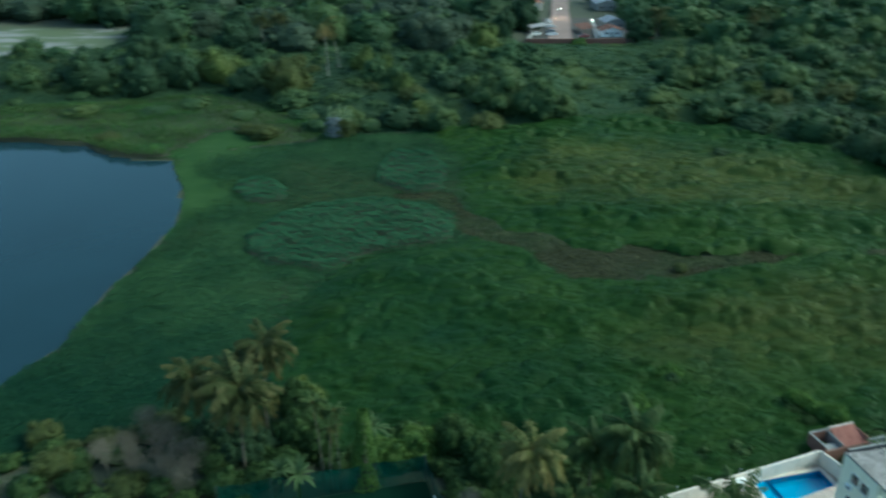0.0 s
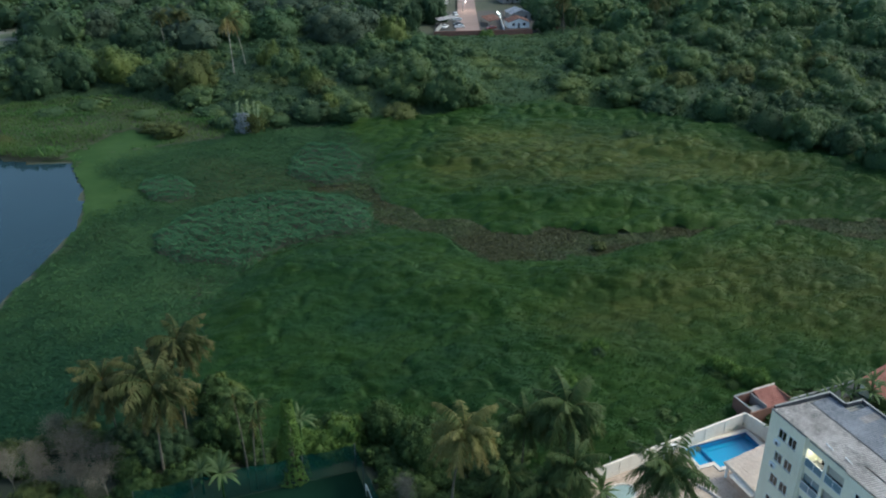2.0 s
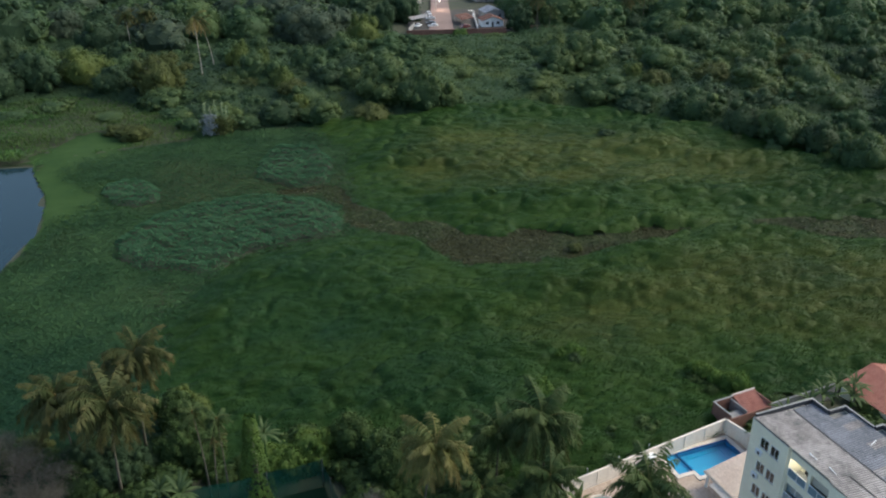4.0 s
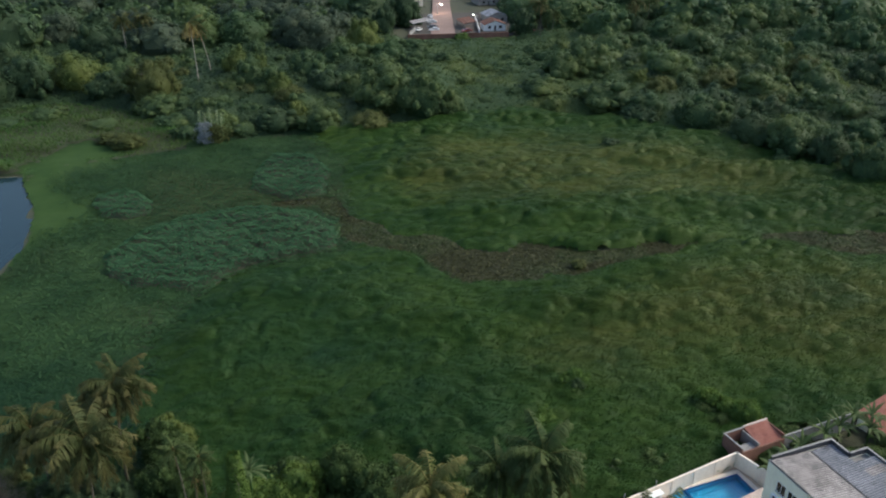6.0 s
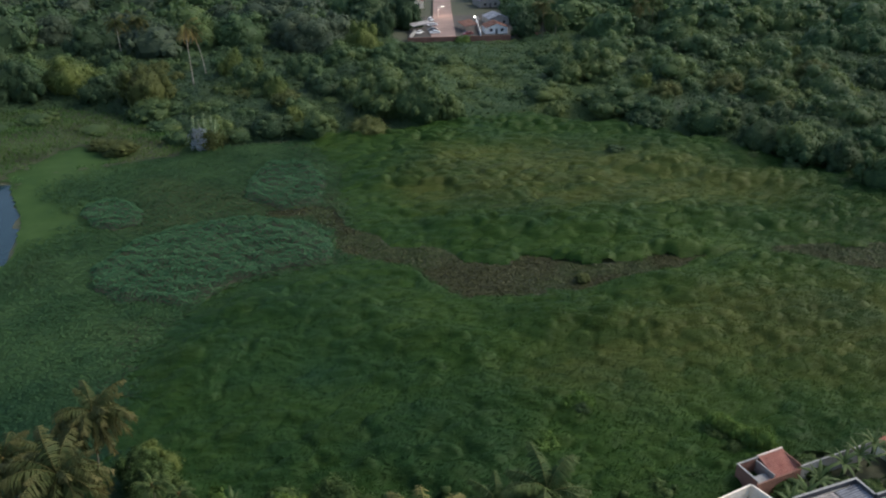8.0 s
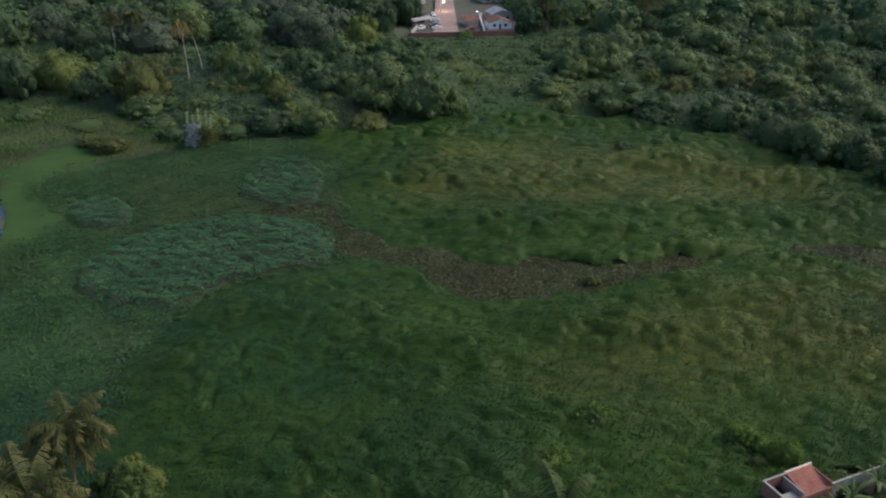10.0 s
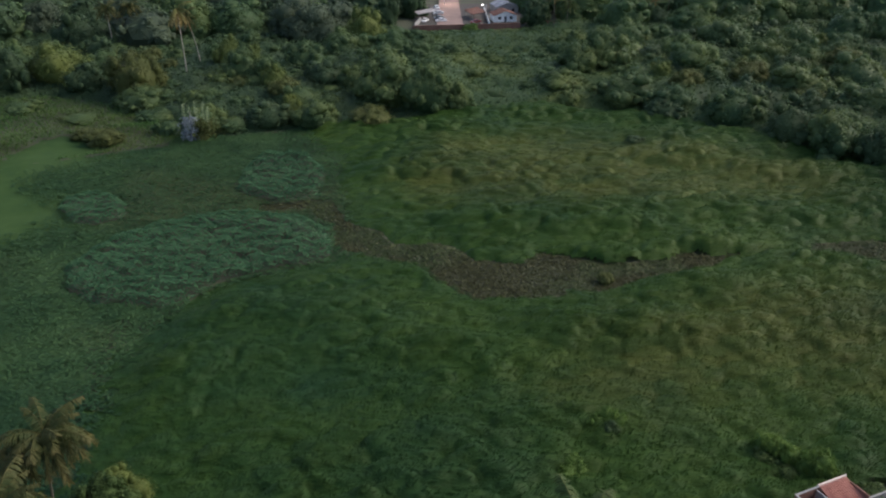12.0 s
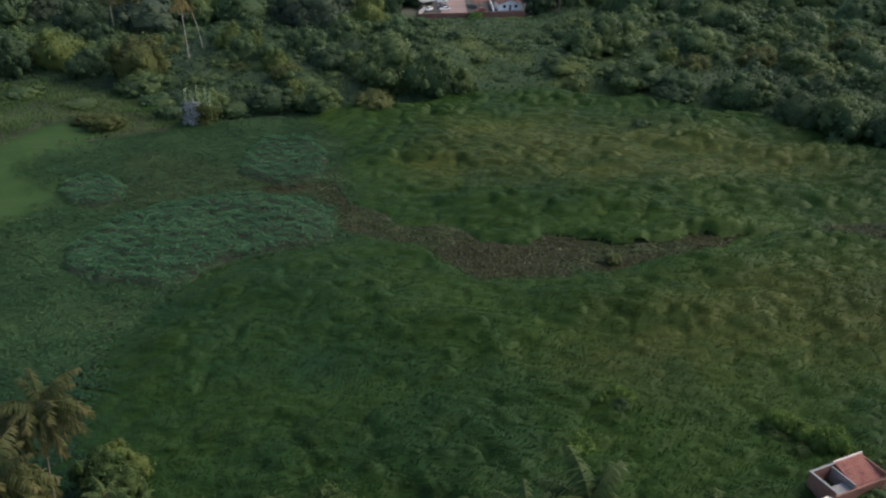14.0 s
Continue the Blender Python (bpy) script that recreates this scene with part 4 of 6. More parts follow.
def join_far_woods():
    """The distant canopy, past counting, as one object."""
    r = np.random.default_rng(12)
    for mat in (LEAF_DARK, LEAF_HAZY_SAGE, LEAF_WOOD, LEAF_VINE):
        vs, fs, k = [], [], 0
        for n, (key, x, y, s, tall) in enumerate(FAR):
            crowns, trunks, height, lift = KINDS[key]
            me = crowns[n % len(crowns)]
            want = (LEAF_VINE, LEAF_WOOD, LEAF_WOOD)[n % 3] if x > 60 else (LEAF_DARK, LEAF_HAZY_SAGE, LEAF_WOOD)[n % 3]
            if want != mat:
                continue
            co = np.empty(len(me.vertices) * 3)
            me.vertices.foreach_get("co", co)
            a = r.random() * 6.28
            rot = np.array([[math.cos(a), -math.sin(a), 0], [math.sin(a), math.cos(a), 0], [0, 0, tall]])
            vs.append((co.reshape(-1, 3) @ rot.T) * s + np.array([x, y, float(ground_z(x, y)) + height * lift * s * tall]))
            fs += [tuple(i + k for i in p.vertices) for p in me.polygons]
            k += len(me.vertices)
        if vs:
            stuff("far_woods", np.concatenate(vs), fs, mat, "continuous canopy of the distant green woods", "woods")


join_far_woods()


def fill_mounds():
    """Low creeper mounds that close the gaps between the larger crowns."""
    r = random.Random(8)
    for gy in range(206, 334, 10):
        for gx in range(-130, 215, 11):
            x, y = gx + r.uniform(-4, 4), gy + r.uniform(-4, 4)
            off = y - tree_line(x)
            if off < 2.5 or not in_view(x, y) or not clear_of_town(x, y) or (34 < x < 78 and r.random() < 0.55):
                continue
            if any((x - a) ** 2 + (y - b) ** 2 < (0.55 * c) ** 2 for a, b, c in PLACED):
                continue
            if r.random() < 0.5:
                tree("shrub", x, y, r.uniform(1.1, 1.9), r.uniform(0.7, 1.2))
            elif off > 8:
                tree("vine", x, y, r.uniform(0.6, 1.05), r.uniform(0.5, 0.85))


fill_mounds()


def build_undergrowth():
    """Creepers and saplings that close the floor of the thicket."""
    gx, gy = scatter(-205, 250, 165, 352, 0.85)
    dist = gy - tree_line(gx)
    sand = outline(gx, gy, SAND)
    k = (dist > -1.5) & in_view(gx, gy) & (sand > 1) & (gy < 347)
    x, y = gx[k], gy[k]

    def lump(x, y):
        wild = smooth(6, 22, y - tree_line(x)) * (smooth(75, 95, x) + smooth(30, 5, x))
        h = 0.4 + 2.6 * grid_noise(x, y * 1.2, 9, 91) ** 1.6 + 1.1 * grid_noise(x, y, 3, 92) + wild * (0.3 + 1.2 * grid_noise(x, y * 1.1, 12, 93) + 1.2 * grid_noise(x, y, 4.5, 94))
        open_foot = 1 - 0.85 * smooth(334, 342, y) * smooth(28, 32, x) * smooth(80, 76, x)
        return (0.12 + 0.88 * smooth(0, 7, y - tree_line(x))) * h * open_foot
    z = ground_z(x, y) + lump(x, y)
    e = 0.5
    n = np.c_[-(lump(x + e, y) - lump(x - e, y)), -(lump(x, y + e) - lump(x, y - e)), np.full(len(x), 1.0)] + rng.normal(0, 0.45, (len(x), 3))
    v, f = leaf_pads(np.c_[x, y, z], n, 0.36 + 0.3 * rng.random(len(x)), 0.2, 0.6)
    s = 1.6
    mx, my = np.meshgrid(np.arange(-205, 250, s), np.arange(165, 347, s))
    ok = ((my - tree_line(mx)) > 0) & in_view(mx, my) & (outline(mx, my, SAND) > 1)
    idx = np.arange(mx.size).reshape(mx.shape) + len(v)
    faces = np.stack([idx[:-1, :-1], idx[:-1, 1:], idx[1:, 1:], idx[1:, :-1]], -1)[ok[:-1, :-1] & ok[1:, 1:]]
    hull = np.stack([mx, my, ground_z(mx, my) + lump(mx, my) * 0.85 - 0.25], -1).reshape(-1, 3)
    both, quads = np.concatenate([v, hull]), np.concatenate([f, faces])
    open_slope = (both[quads[:, 0], 0] > 25) & (both[quads[:, 0], 0] < 100)
    # under the trees a darker leaf colour puts in the shade of the gaps
    for chosen, mat, words in ((open_slope, LEAF_VINE, "tangled green creepers covering an open slope"), (~open_slope, LEAF_DARK, "tangled creepers and saplings under the trees, their shade in the dark leaf colour")):
        used, order = np.unique(quads[chosen], return_inverse=True)
        stuff("undergrowth", both[used], order.reshape(-1, 4), mat, words, "undergrowth")


build_undergrowth()


# ---- far side: street, brick wall, yards ----
def wall_run(name, a, b, height, thick, mat, label, base=None, coping=None, posts=0.0, kind="structure"):
    """A straight free-standing wall from a to b with a coping and, if asked, piers at that spacing."""
    (ax, ay), (bx, by) = a, b
    length, turn = math.hypot(bx - ax, by - ay), math.degrees(math.atan2(by - ay, bx - ax))
    z = base if base is not None else float(min(ground_z(ax, ay), ground_z(bx, by))) - 0.2
    ob = thing(name, pose(ax, ay, z, 0, 0, turn), label, "wall", kind=kind)
    part("wall_body", box(0, length, -thick / 2, thick / 2, 0, height, 0.015), mat, ob)
    part("wall_coping", box(-0.03, length + 0.03, -thick / 2 - 0.04, thick / 2 + 0.04, height, height + 0.07, 0.015), coping or mat, ob)
    if posts:
        n = int(length / posts)
        for i in range(n + 1):
            c = i * length / n
            part("pier", box(c - 0.12, c + 0.12, -thick / 2 - 0.07, thick / 2 + 0.07, 0, height - 0.004, 0.015), mat, ob)
    return ob


def road_sheet():
    """The unpaved street that runs away from the brick wall, and its yard."""
    v, f = [], []
    for i in range(14):
        y = 349 + i * 7.6
        c, half = 49.5 + (y - 364) * 0.122, 5.0 - 0.8 * min(1, i / 8)
        v += [(c - half, y, float(ground_z(c, y)) + 0.9), (c + half, y, float(ground_z(c, y)) + 0.9)]
    f = [(2 * i, 2 * i + 1, 2 * i + 3, 2 * i + 2) for i in range(13)]
    bm = bmesh.new()
    vs = [bm.verts.new(p) for p in v]
    for q in f:
        bm.faces.new([vs[i] for i in q])
    ext = bmesh.ops.extrude_face_region(bm, geom=bm.faces[:])
    for e in ext["geom"]:
        if isinstance(e, bmesh.types.BMVert):
            e.co.z -= 1.6
    bmesh.ops.recalc_face_normals(bm, faces=bm.faces[:])
    me = bpy.data.meshes.new("road")
    bm.to_mesh(me)
    me.materials.append(ROAD)
    tagged(new("road", me), "dusty pinkish street between walled yards", "road", kind="structure")
    yard = new("yard", mesh_of("yard", [(33.6, 348.2, 3.05), (76, 348.8, 3.05), (86, 400, 3.05), (40, 398, 3.05), (33.6, 348.2, 1.0), (76, 348.8, 1.0), (86, 400, 1.0), (40, 398, 1.0)],
                               [(0, 1, 2, 3), (4, 5, 1, 0), (5, 6, 2, 1), (6, 7, 3, 2), (7, 4, 0, 3)], YARD))
    tagged(yard, "bare earth yard beside the street", "yard", kind="structure")


road_sheet()
wall_run("wall_brick", (33.5, 347.3), (74, 347.9), 2.9, 0.25, BRICK, "raw red brick wall closing the end of the street", base=1.5)
wall_run("wall_brick", (84, 349), (122, 334), 2.6, 0.25, BRICK, "dark red brick wall behind palms", base=2.2)


def tiled_roof(name, parent, x0, x1, y0, y1, z0, z1, mat, pitch=0.24, course=0.4):
    """A single roof slope that rises along x, of rounded tile rows in overlapping courses."""
    rows, cols = max(2, int((x1 - x0) / course)), max(2, int((y1 - y0) / pitch))
    v, f = [], []
    for c in range(cols):
        ya = y0 + (y1 - y0) * c / cols
        w = (y1 - y0) / cols
        for r in range(rows):
            xa, xb = x0 + (x1 - x0) * r / rows, x0 + (x1 - x0) * (r + 1.12) / rows
            za, zb = z0 + (z1 - z0) * r / rows + 0.05, z0 + (z1 - z0) * (r + 1.12) / rows
            k = len(v)
            for x, z in ((xa, za), (xb, zb)):
                v += [(x, ya + 0.08 * w, z), (x, ya + 0.3 * w, z + 0.07), (x, ya + 0.7 * w, z + 0.07), (x, ya + 0.92 * w, z)]
            f += [(k, k + 1, k + 5, k + 4), (k + 1, k + 2, k + 6, k + 5), (k + 2, k + 3, k + 7, k + 6), (k, k + 3, k + 2, k + 1)]
    k = len(v)
    v += [(x0, y0, z0), (x1, y0, z1), (x1, y1, z1), (x0, y1, z0), (x0, y0, z0 - 0.12), (x1, y0, z1 - 0.12), (x1, y1, z1 - 0.12), (x0, y1, z0 - 0.12)]
    f += [tuple(k + i for i in q) for q in ((0, 1, 2, 3), (7, 6, 5, 4), (4, 5, 1, 0), (5, 6, 2, 1), (6, 7, 3, 2), (7, 4, 0, 3))]
    return part(name, mesh_of(name, v, f, mat), None, parent)


def house(x, y, turn, w, d, h, roof_mat, wall_mat, label, z=2.6, rise=1.6):
    """A small house: walls with door and windows, and a tiled gable roof."""
    ob = thing("house", pose(x, y, z, 0, 0, turn), label, "house")
    part("wall", box(-w / 2, w / 2, -d / 2, d / 2, 0, h, 0.03), wall_mat, ob)
    for s in (-1, 1):
        r = tiled_roof("roof", ob, 0.02, w / 2 + 0.5, -d / 2 - 0.4, d / 2 + 0.4, 0, 0, roof_mat, 0.3, 0.5)
        r.matrix_local = Matrix.Translation((0, 0, h + rise)) @ pose(0, 0, 0, 0, math.degrees(math.atan2(rise, w / 2)), 0 if s > 0 else 180) if s > 0 else \
            Matrix.Translation((0, 0, h + rise)) @ pose(0, 0, 0, 0, 0, 180) @ pose(0, 0, 0, 0, math.degrees(math.atan2(rise, w / 2)), 0)
    for yy in (-d / 2 + 0.02, d / 2 - 0.2):
        part("gable", mesh_of("gable", [(x, yy + e, z) for e in (0, 0.18) for x, z in ((-w / 2, h), (w / 2, h), (0, h + rise - 0.1))],
                              [(0, 1, 2), (5, 4, 3), (0, 3, 4, 1), (1, 4, 5, 2), (2, 5, 3, 0)], wall_mat), None, ob)
    for c in (-w / 4, w / 4):
        win = part("window", box(c - 0.6, c + 0.6, -d / 2 - 0.03, -d / 2 + 0.02, 1.0, 2.1, 0.01), FRAME_DARK, ob)
        part("pane", box(c - 0.52, c + 0.52, -d / 2 - 0.045, -d / 2 - 0.034, 1.08, 2.02, 0), PANE, win)
    part("door", box(-0.45, 0.45, -d / 2 - 0.04, -d / 2 + 0.02, 0, 2.1, 0.01), FRAME_DARK, ob)
    return ob


house(70, 361, 3, 9.0, 7, 2.6, BRICK, WHITE, "small white house with a faded red tile roof", 3.0)
wall_run("wall_street", (62.8, 351), (66.2, 383), 1.5, 0.15, WHITE, "low white wall between the street yard and a house", base=3.0)
wall_run("wall_street", (34.4, 349.4), (38.0, 361), 1.9, 0.15, CONCRETE, "grey side wall of the yard beside the street", base=3.0)


def carport(x, y, turn, w, d, h, roof_mat, label):
    """An open shelter: four posts and a sloping roof on beams."""
    ob = thing("carport", pose(x, y, 3.05, 0, 0, turn), label, "carport")
    for px in (-w / 2 + 0.2, w / 2 - 0.2):
        for py in (-d / 2 + 0.2, d / 2 - 0.2):
            part("post", box(px - 0.08, px + 0.08, py - 0.08, py + 0.08, 0, h + 0.14 * (px + w / 2), 0.01), CONCRETE, ob)
    tiled_roof("roof", ob, -w / 2, w / 2, -d / 2, d / 2, h + 0.1, h + 0.1 + 0.14 * w, roof_mat, 0.3, 0.5)
    for py in (-d / 2 + 0.2, d / 2 - 0.2):
        part("beam", mesh_of("beam", [(px, py + e, h + z + 0.14 * (px + w / 2)) for px in (-w / 2 + 0.1, w / 2 - 0.1) for e in (-0.06, 0.06) for z in (-0.16, -0.03)],
                             [(0, 1, 3, 2), (4, 6, 7, 5), (0, 4, 5, 1), (2, 3, 7, 6), (0, 2, 6, 4), (1, 5, 7, 3)], CONCRETE), None, ob)


carport(59.8, 367, 8, 5.5, 11, 2.3, BRICK, "open carport with a dark red tile roof beside the street")
carport(40.5, 367.5, 8, 7.5, 6, 2.3, FIBRE, "open shelter with a pale sheet roof in the yard")
house(74, 380, 8, 9, 9, 3.0, FIBRE_DARK, CONCRETE, "pale house with a grey roof beside the street", 2.6)
house(33, 384, 8, 12, 9, 2.6, FIBRE_DARK, CONCRETE, "low house with a grey roof beside the street", 3.0)
house(107, 378, -10, 9, 10, 3.6, FIBRE, WHITE, "pale grey-roofed house among trees", 2.6)
house(118, 362, -20, 9, 6, 2.6, FIBRE, WALL_PAINT, "low house behind the brick wall", 2.6)
house(140, 398, -10, 10, 9, 3.4, FIBRE_DARK, WHITE, "grey-roofed house in the distant woods", 2.6)
house(198, 415, 5, 22, 10, 3.8, FIBRE, WHITE, "long pale shed with a grey roof", 2.6)
house(172, 420, 0, 12, 9, 3.6, FIBRE, WHITE, "pale house at the wood's far side", 2.6)
house(42, 425, 8, 10, 10, 3.4, TILE_RED, WALL_PAINT, "house with a red tile roof along the street", 2.6)
house(78, 425, 8, 10, 12, 3.4, FIBRE_DARK, CONCRETE, "grey-roofed house along the street", 2.6)


def paint(name, colour):
    m, nt, p = nodes_of(name)
    p.inputs["Base Color"].default_value = (*colour, 1)
    p.inputs["Roughness"].default_value, p.inputs["Coat Weight"].default_value = 0.35, 0.6
    return m


CAR_WHITE, CAR_DARK, CAR_RED = paint("white_car_paint", (0.75, 0.75, 0.74)), paint("dark_car_paint", (0.05, 0.05, 0.06)), paint("red_car_paint", (0.25, 0.04, 0.03))


def car(x, y, turn, mat, label, z=3.06):
    """A parked saloon: body with bonnet, cabin, glass and wheels."""
    ob = thing("car", pose(x, y, z, 0, 0, turn), label, "car", "parked cars")
    bm = bmesh.new()
    side = [(-2.1, 0.35), (-2.15, 0.75), (-1.1, 0.9), (-0.6, 1.42), (0.85, 1.45), (1.5, 0.98), (2.1, 0.9), (2.15, 0.4)]
    left, right = [bm.verts.new((px, -0.85, pz)) for px, pz in side], [bm.verts.new((px, 0.85, pz)) for px, pz in side]
    bm.faces.new(left)
    bm.faces.new(right[::-1])
    for i in range(len(side)):
        j = (i + 1) % len(side)
        bm.faces.new((left[j], left[i], right[i], right[j]))
    for vtx in bm.verts:
        if vtx.co.z > 1.3:
            vtx.co.y *= 0.82
    bmesh.ops.bevel(bm, geom=bm.edges[:], offset=0.06, segments=2, affect="EDGES")
    body = part("body", bm, mat, ob)
    for s in (-1, 1):
        part("side_window", mesh_of("side_window", [(-0.75, s * 0.845, 0.98), (1.1, s * 0.845, 0.98), (0.8, s * 0.74, 1.36), (-0.5, s * 0.74, 1.36)], [(0, 1, 2, 3)], PANE), None, body)
    part("windscreen", mesh_of("windscreen", [(-1.06, -0.7, 0.95), (-1.06, 0.7, 0.95), (-0.66, 0.6, 1.38), (-0.66, -0.6, 1.38)], [(0, 1, 2, 3)], PANE), None, body)
    for px in (-1.3, 1.3):
        for s in (-1, 1):
            wheel = part("wheel", mesh_of("wheel", *tube([(px, s * 0.72, 0.31), (px, s * 0.9, 0.31)], [0.31, 0.31], 12), TYRE), None, ob)
            part("rim", mesh_of("rim", *tube([(px, s * 0.9, 0.31), (px, s * 0.915, 0.31)], [0.2, 0.18], 10), STEEL), None, wheel)
    return ob


car(39.5, 361, 60, CAR_WHITE, "white saloon car parked in the yard behind the brick wall")
car(45.5, 366, 10, CAR_DARK, "dark car parked beside the street")
car(45.6, 360.5, 8, CAR_WHITE, "white car parked in a row beside the street")
car(46.6, 376.5, 8, CAR_WHITE, "white car parked in a row beside the street")
car(47.2, 388, 98, CAR_WHITE, "white car standing at the street's edge")
car(58.5, 356.5, 12, CAR_RED, "dark red car parked behind the brick wall")


def street_lamp(x, y, z, height, turn, power, label):
    """A steel pole with an arm and a lit lamp head."""
    ob = thing("street_lamp", pose(x, y, z, 0, 0, turn), label, "street lamp", "street lamps")
    bar("pole", [(0, 0, 0), (0, 0, height)], [0.11, 0.07], STEEL, ob)
    arm = bar("arm", [(0, 0, height - 0.3), (0.7, 0, height + 0.15), (1.5, 0, height + 0.25)], [0.05, 0.045, 0.04], STEEL, ob)
    head = part("lamp_head", box(1.3, 1.9, -0.14, 0.14, height + 0.2, height + 0.34, 0.03), STEEL, ob)
    part("lens", box(1.4, 1.88, -0.12, 0.12, height + 0.08, height + 0.195, 0.02), LAMP_WHITE, head, "glowing lamp lens")
    data = bpy.data.lights.new("lamp_light", "POINT")
    data.energy, data.color, data.shadow_soft_size = power, (1.0, 0.72, 0.55), 0.25
    li = new("lamp_light", data)
    li.parent, li.location = ob, (1.6, 0, height - 0.25)
    return ob


street_lamp(51.6, 397, 3.0, 4.2, 20, 900, "lit street lamp on a steel pole at the roadside")
street_lamp(65.5, 374, 3.0, 3.6, 160, 45, "small lit lamp on a pole beside a yard")
for lx, ly, lz in ((142, 396, 2.4), (155.5, 398, 2.6), (163, 398, 2.0)):
    street_lamp(lx, ly, lz, 3.6, 90, 60, "small distant lit lamp among the trees")


# ---- near side: flats, pool, walls ----
FLATS = pose(43.5, 73.4, 1.3, 0, 0, 14)


def wall_cells(bm, axis, at0, at1, s0, s1, z0, z1, holes):
    """Solid wall with holes (s_from, s_to, z_from, z_to); axis "y" runs along y with x from at0 to at1, axis "x" the other way round."""
    ss = sorted({s0, s1, *(h[i] for h in holes for i in (0, 1))})
    zs = sorted({z0, z1, *(h[i] for h in holes for i in (2, 3))})
    for a, b in zip(ss, ss[1:]):
        run = None
        for c, d in zip(zs, zs[1:]):
            hole = any(h[0] < (a + b) / 2 < h[1] and h[2] < (c + d) / 2 < h[3] for h in holes)
            if hole:
                if run:
                    put_cell(bm, axis, at0, at1, a, b, *run)
                run = None
            else:
                run = (run[0], d) if run else (c, d)
        if run:
            put_cell(bm, axis, at0, at1, a, b, *run)
    return bm


def put_cell(bm, axis, at0, at1, a, b, c, d):
    if axis == "y":
        bm_box(bm, at0, at1, a, b, c, d)
    else:
        bm_box(bm, a, b, at0, at1, c, d)


def flat_window(parent, x, yc, zc, w=1.2, h=1.25):
    """A two-leaf sliding window with a sill, set into a wall that faces -x."""
    fr = bmesh.new()
    y0, y1, z0, z1 = yc - w / 2, yc + w / 2, zc - h / 2, zc + h / 2
    for q in ((y0, y0 + 0.05, z0, z1), (y1 - 0.05, y1, z0, z1), (y0 + 0.05, y1 - 0.05, z0, z0 + 0.05), (y0 + 0.05, y1 - 0.05, z1 - 0.05, z1), (yc - 0.025, yc + 0.025, z0 + 0.05, z1 - 0.05)):
        bm_box(fr, x + 0.0, x + 0.08, *q)
    win = part("window", fr, WHITE, parent)
    for a, b in ((y0 + 0.05, yc - 0.025), (yc + 0.025, y1 - 0.05)):
        part("pane", box(x + 0.02, x + 0.035, a, b, z0 + 0.05, z1 - 0.05, 0), PANE, win)
    part("sill", box(x - 0.05, x + 0.1, y0 - 0.05, y1 + 0.05, z0 - 0.06, z0, 0.01), CONCRETE, win)


def ac_unit(parent, x, yc, zc):
    ob = part("air_conditioner", box(x - 0.34, x - 0.04, yc - 0.42, yc + 0.42, zc - 0.28, zc + 0.28, 0.03), WHITE, parent, "white outdoor air-conditioning unit")
    part("fan_grille", mesh_of("fan_grille", *tube([(x - 0.345, yc - 0.1, zc), (x - 0.36, yc - 0.1, zc)], [0.22, 0.2], 12), FRAME_DARK), None, ob)
    for s in (-0.3, 0.3):
        part("bracket", box(x - 0.36, x - 0.004, yc + s - 0.02, yc + s + 0.02, zc - 0.34, zc - 0.285, 0), STEEL, ob)


def corrugated_mesh(name, length, width, mat, waves=4):
    """A sheet whose corrugations run along x, with its thickness."""
    v, f = [], []
    n = waves * 4
    for i in range(n + 1):
        y, z = width * i / n, 0.055 * math.sin(i / 4 * 2 * math.pi)
        v += [(0, y, z), (length, y, z), (0, y, z - 0.012), (length, y, z - 0.012)]
    for i in range(n):
        a, b = 4 * i, 4 * i + 4
        f += [(a, a + 1, b + 1, b), (a + 2, b + 2, b + 3, a + 3)]
    return mesh_of(name, v, f, mat)


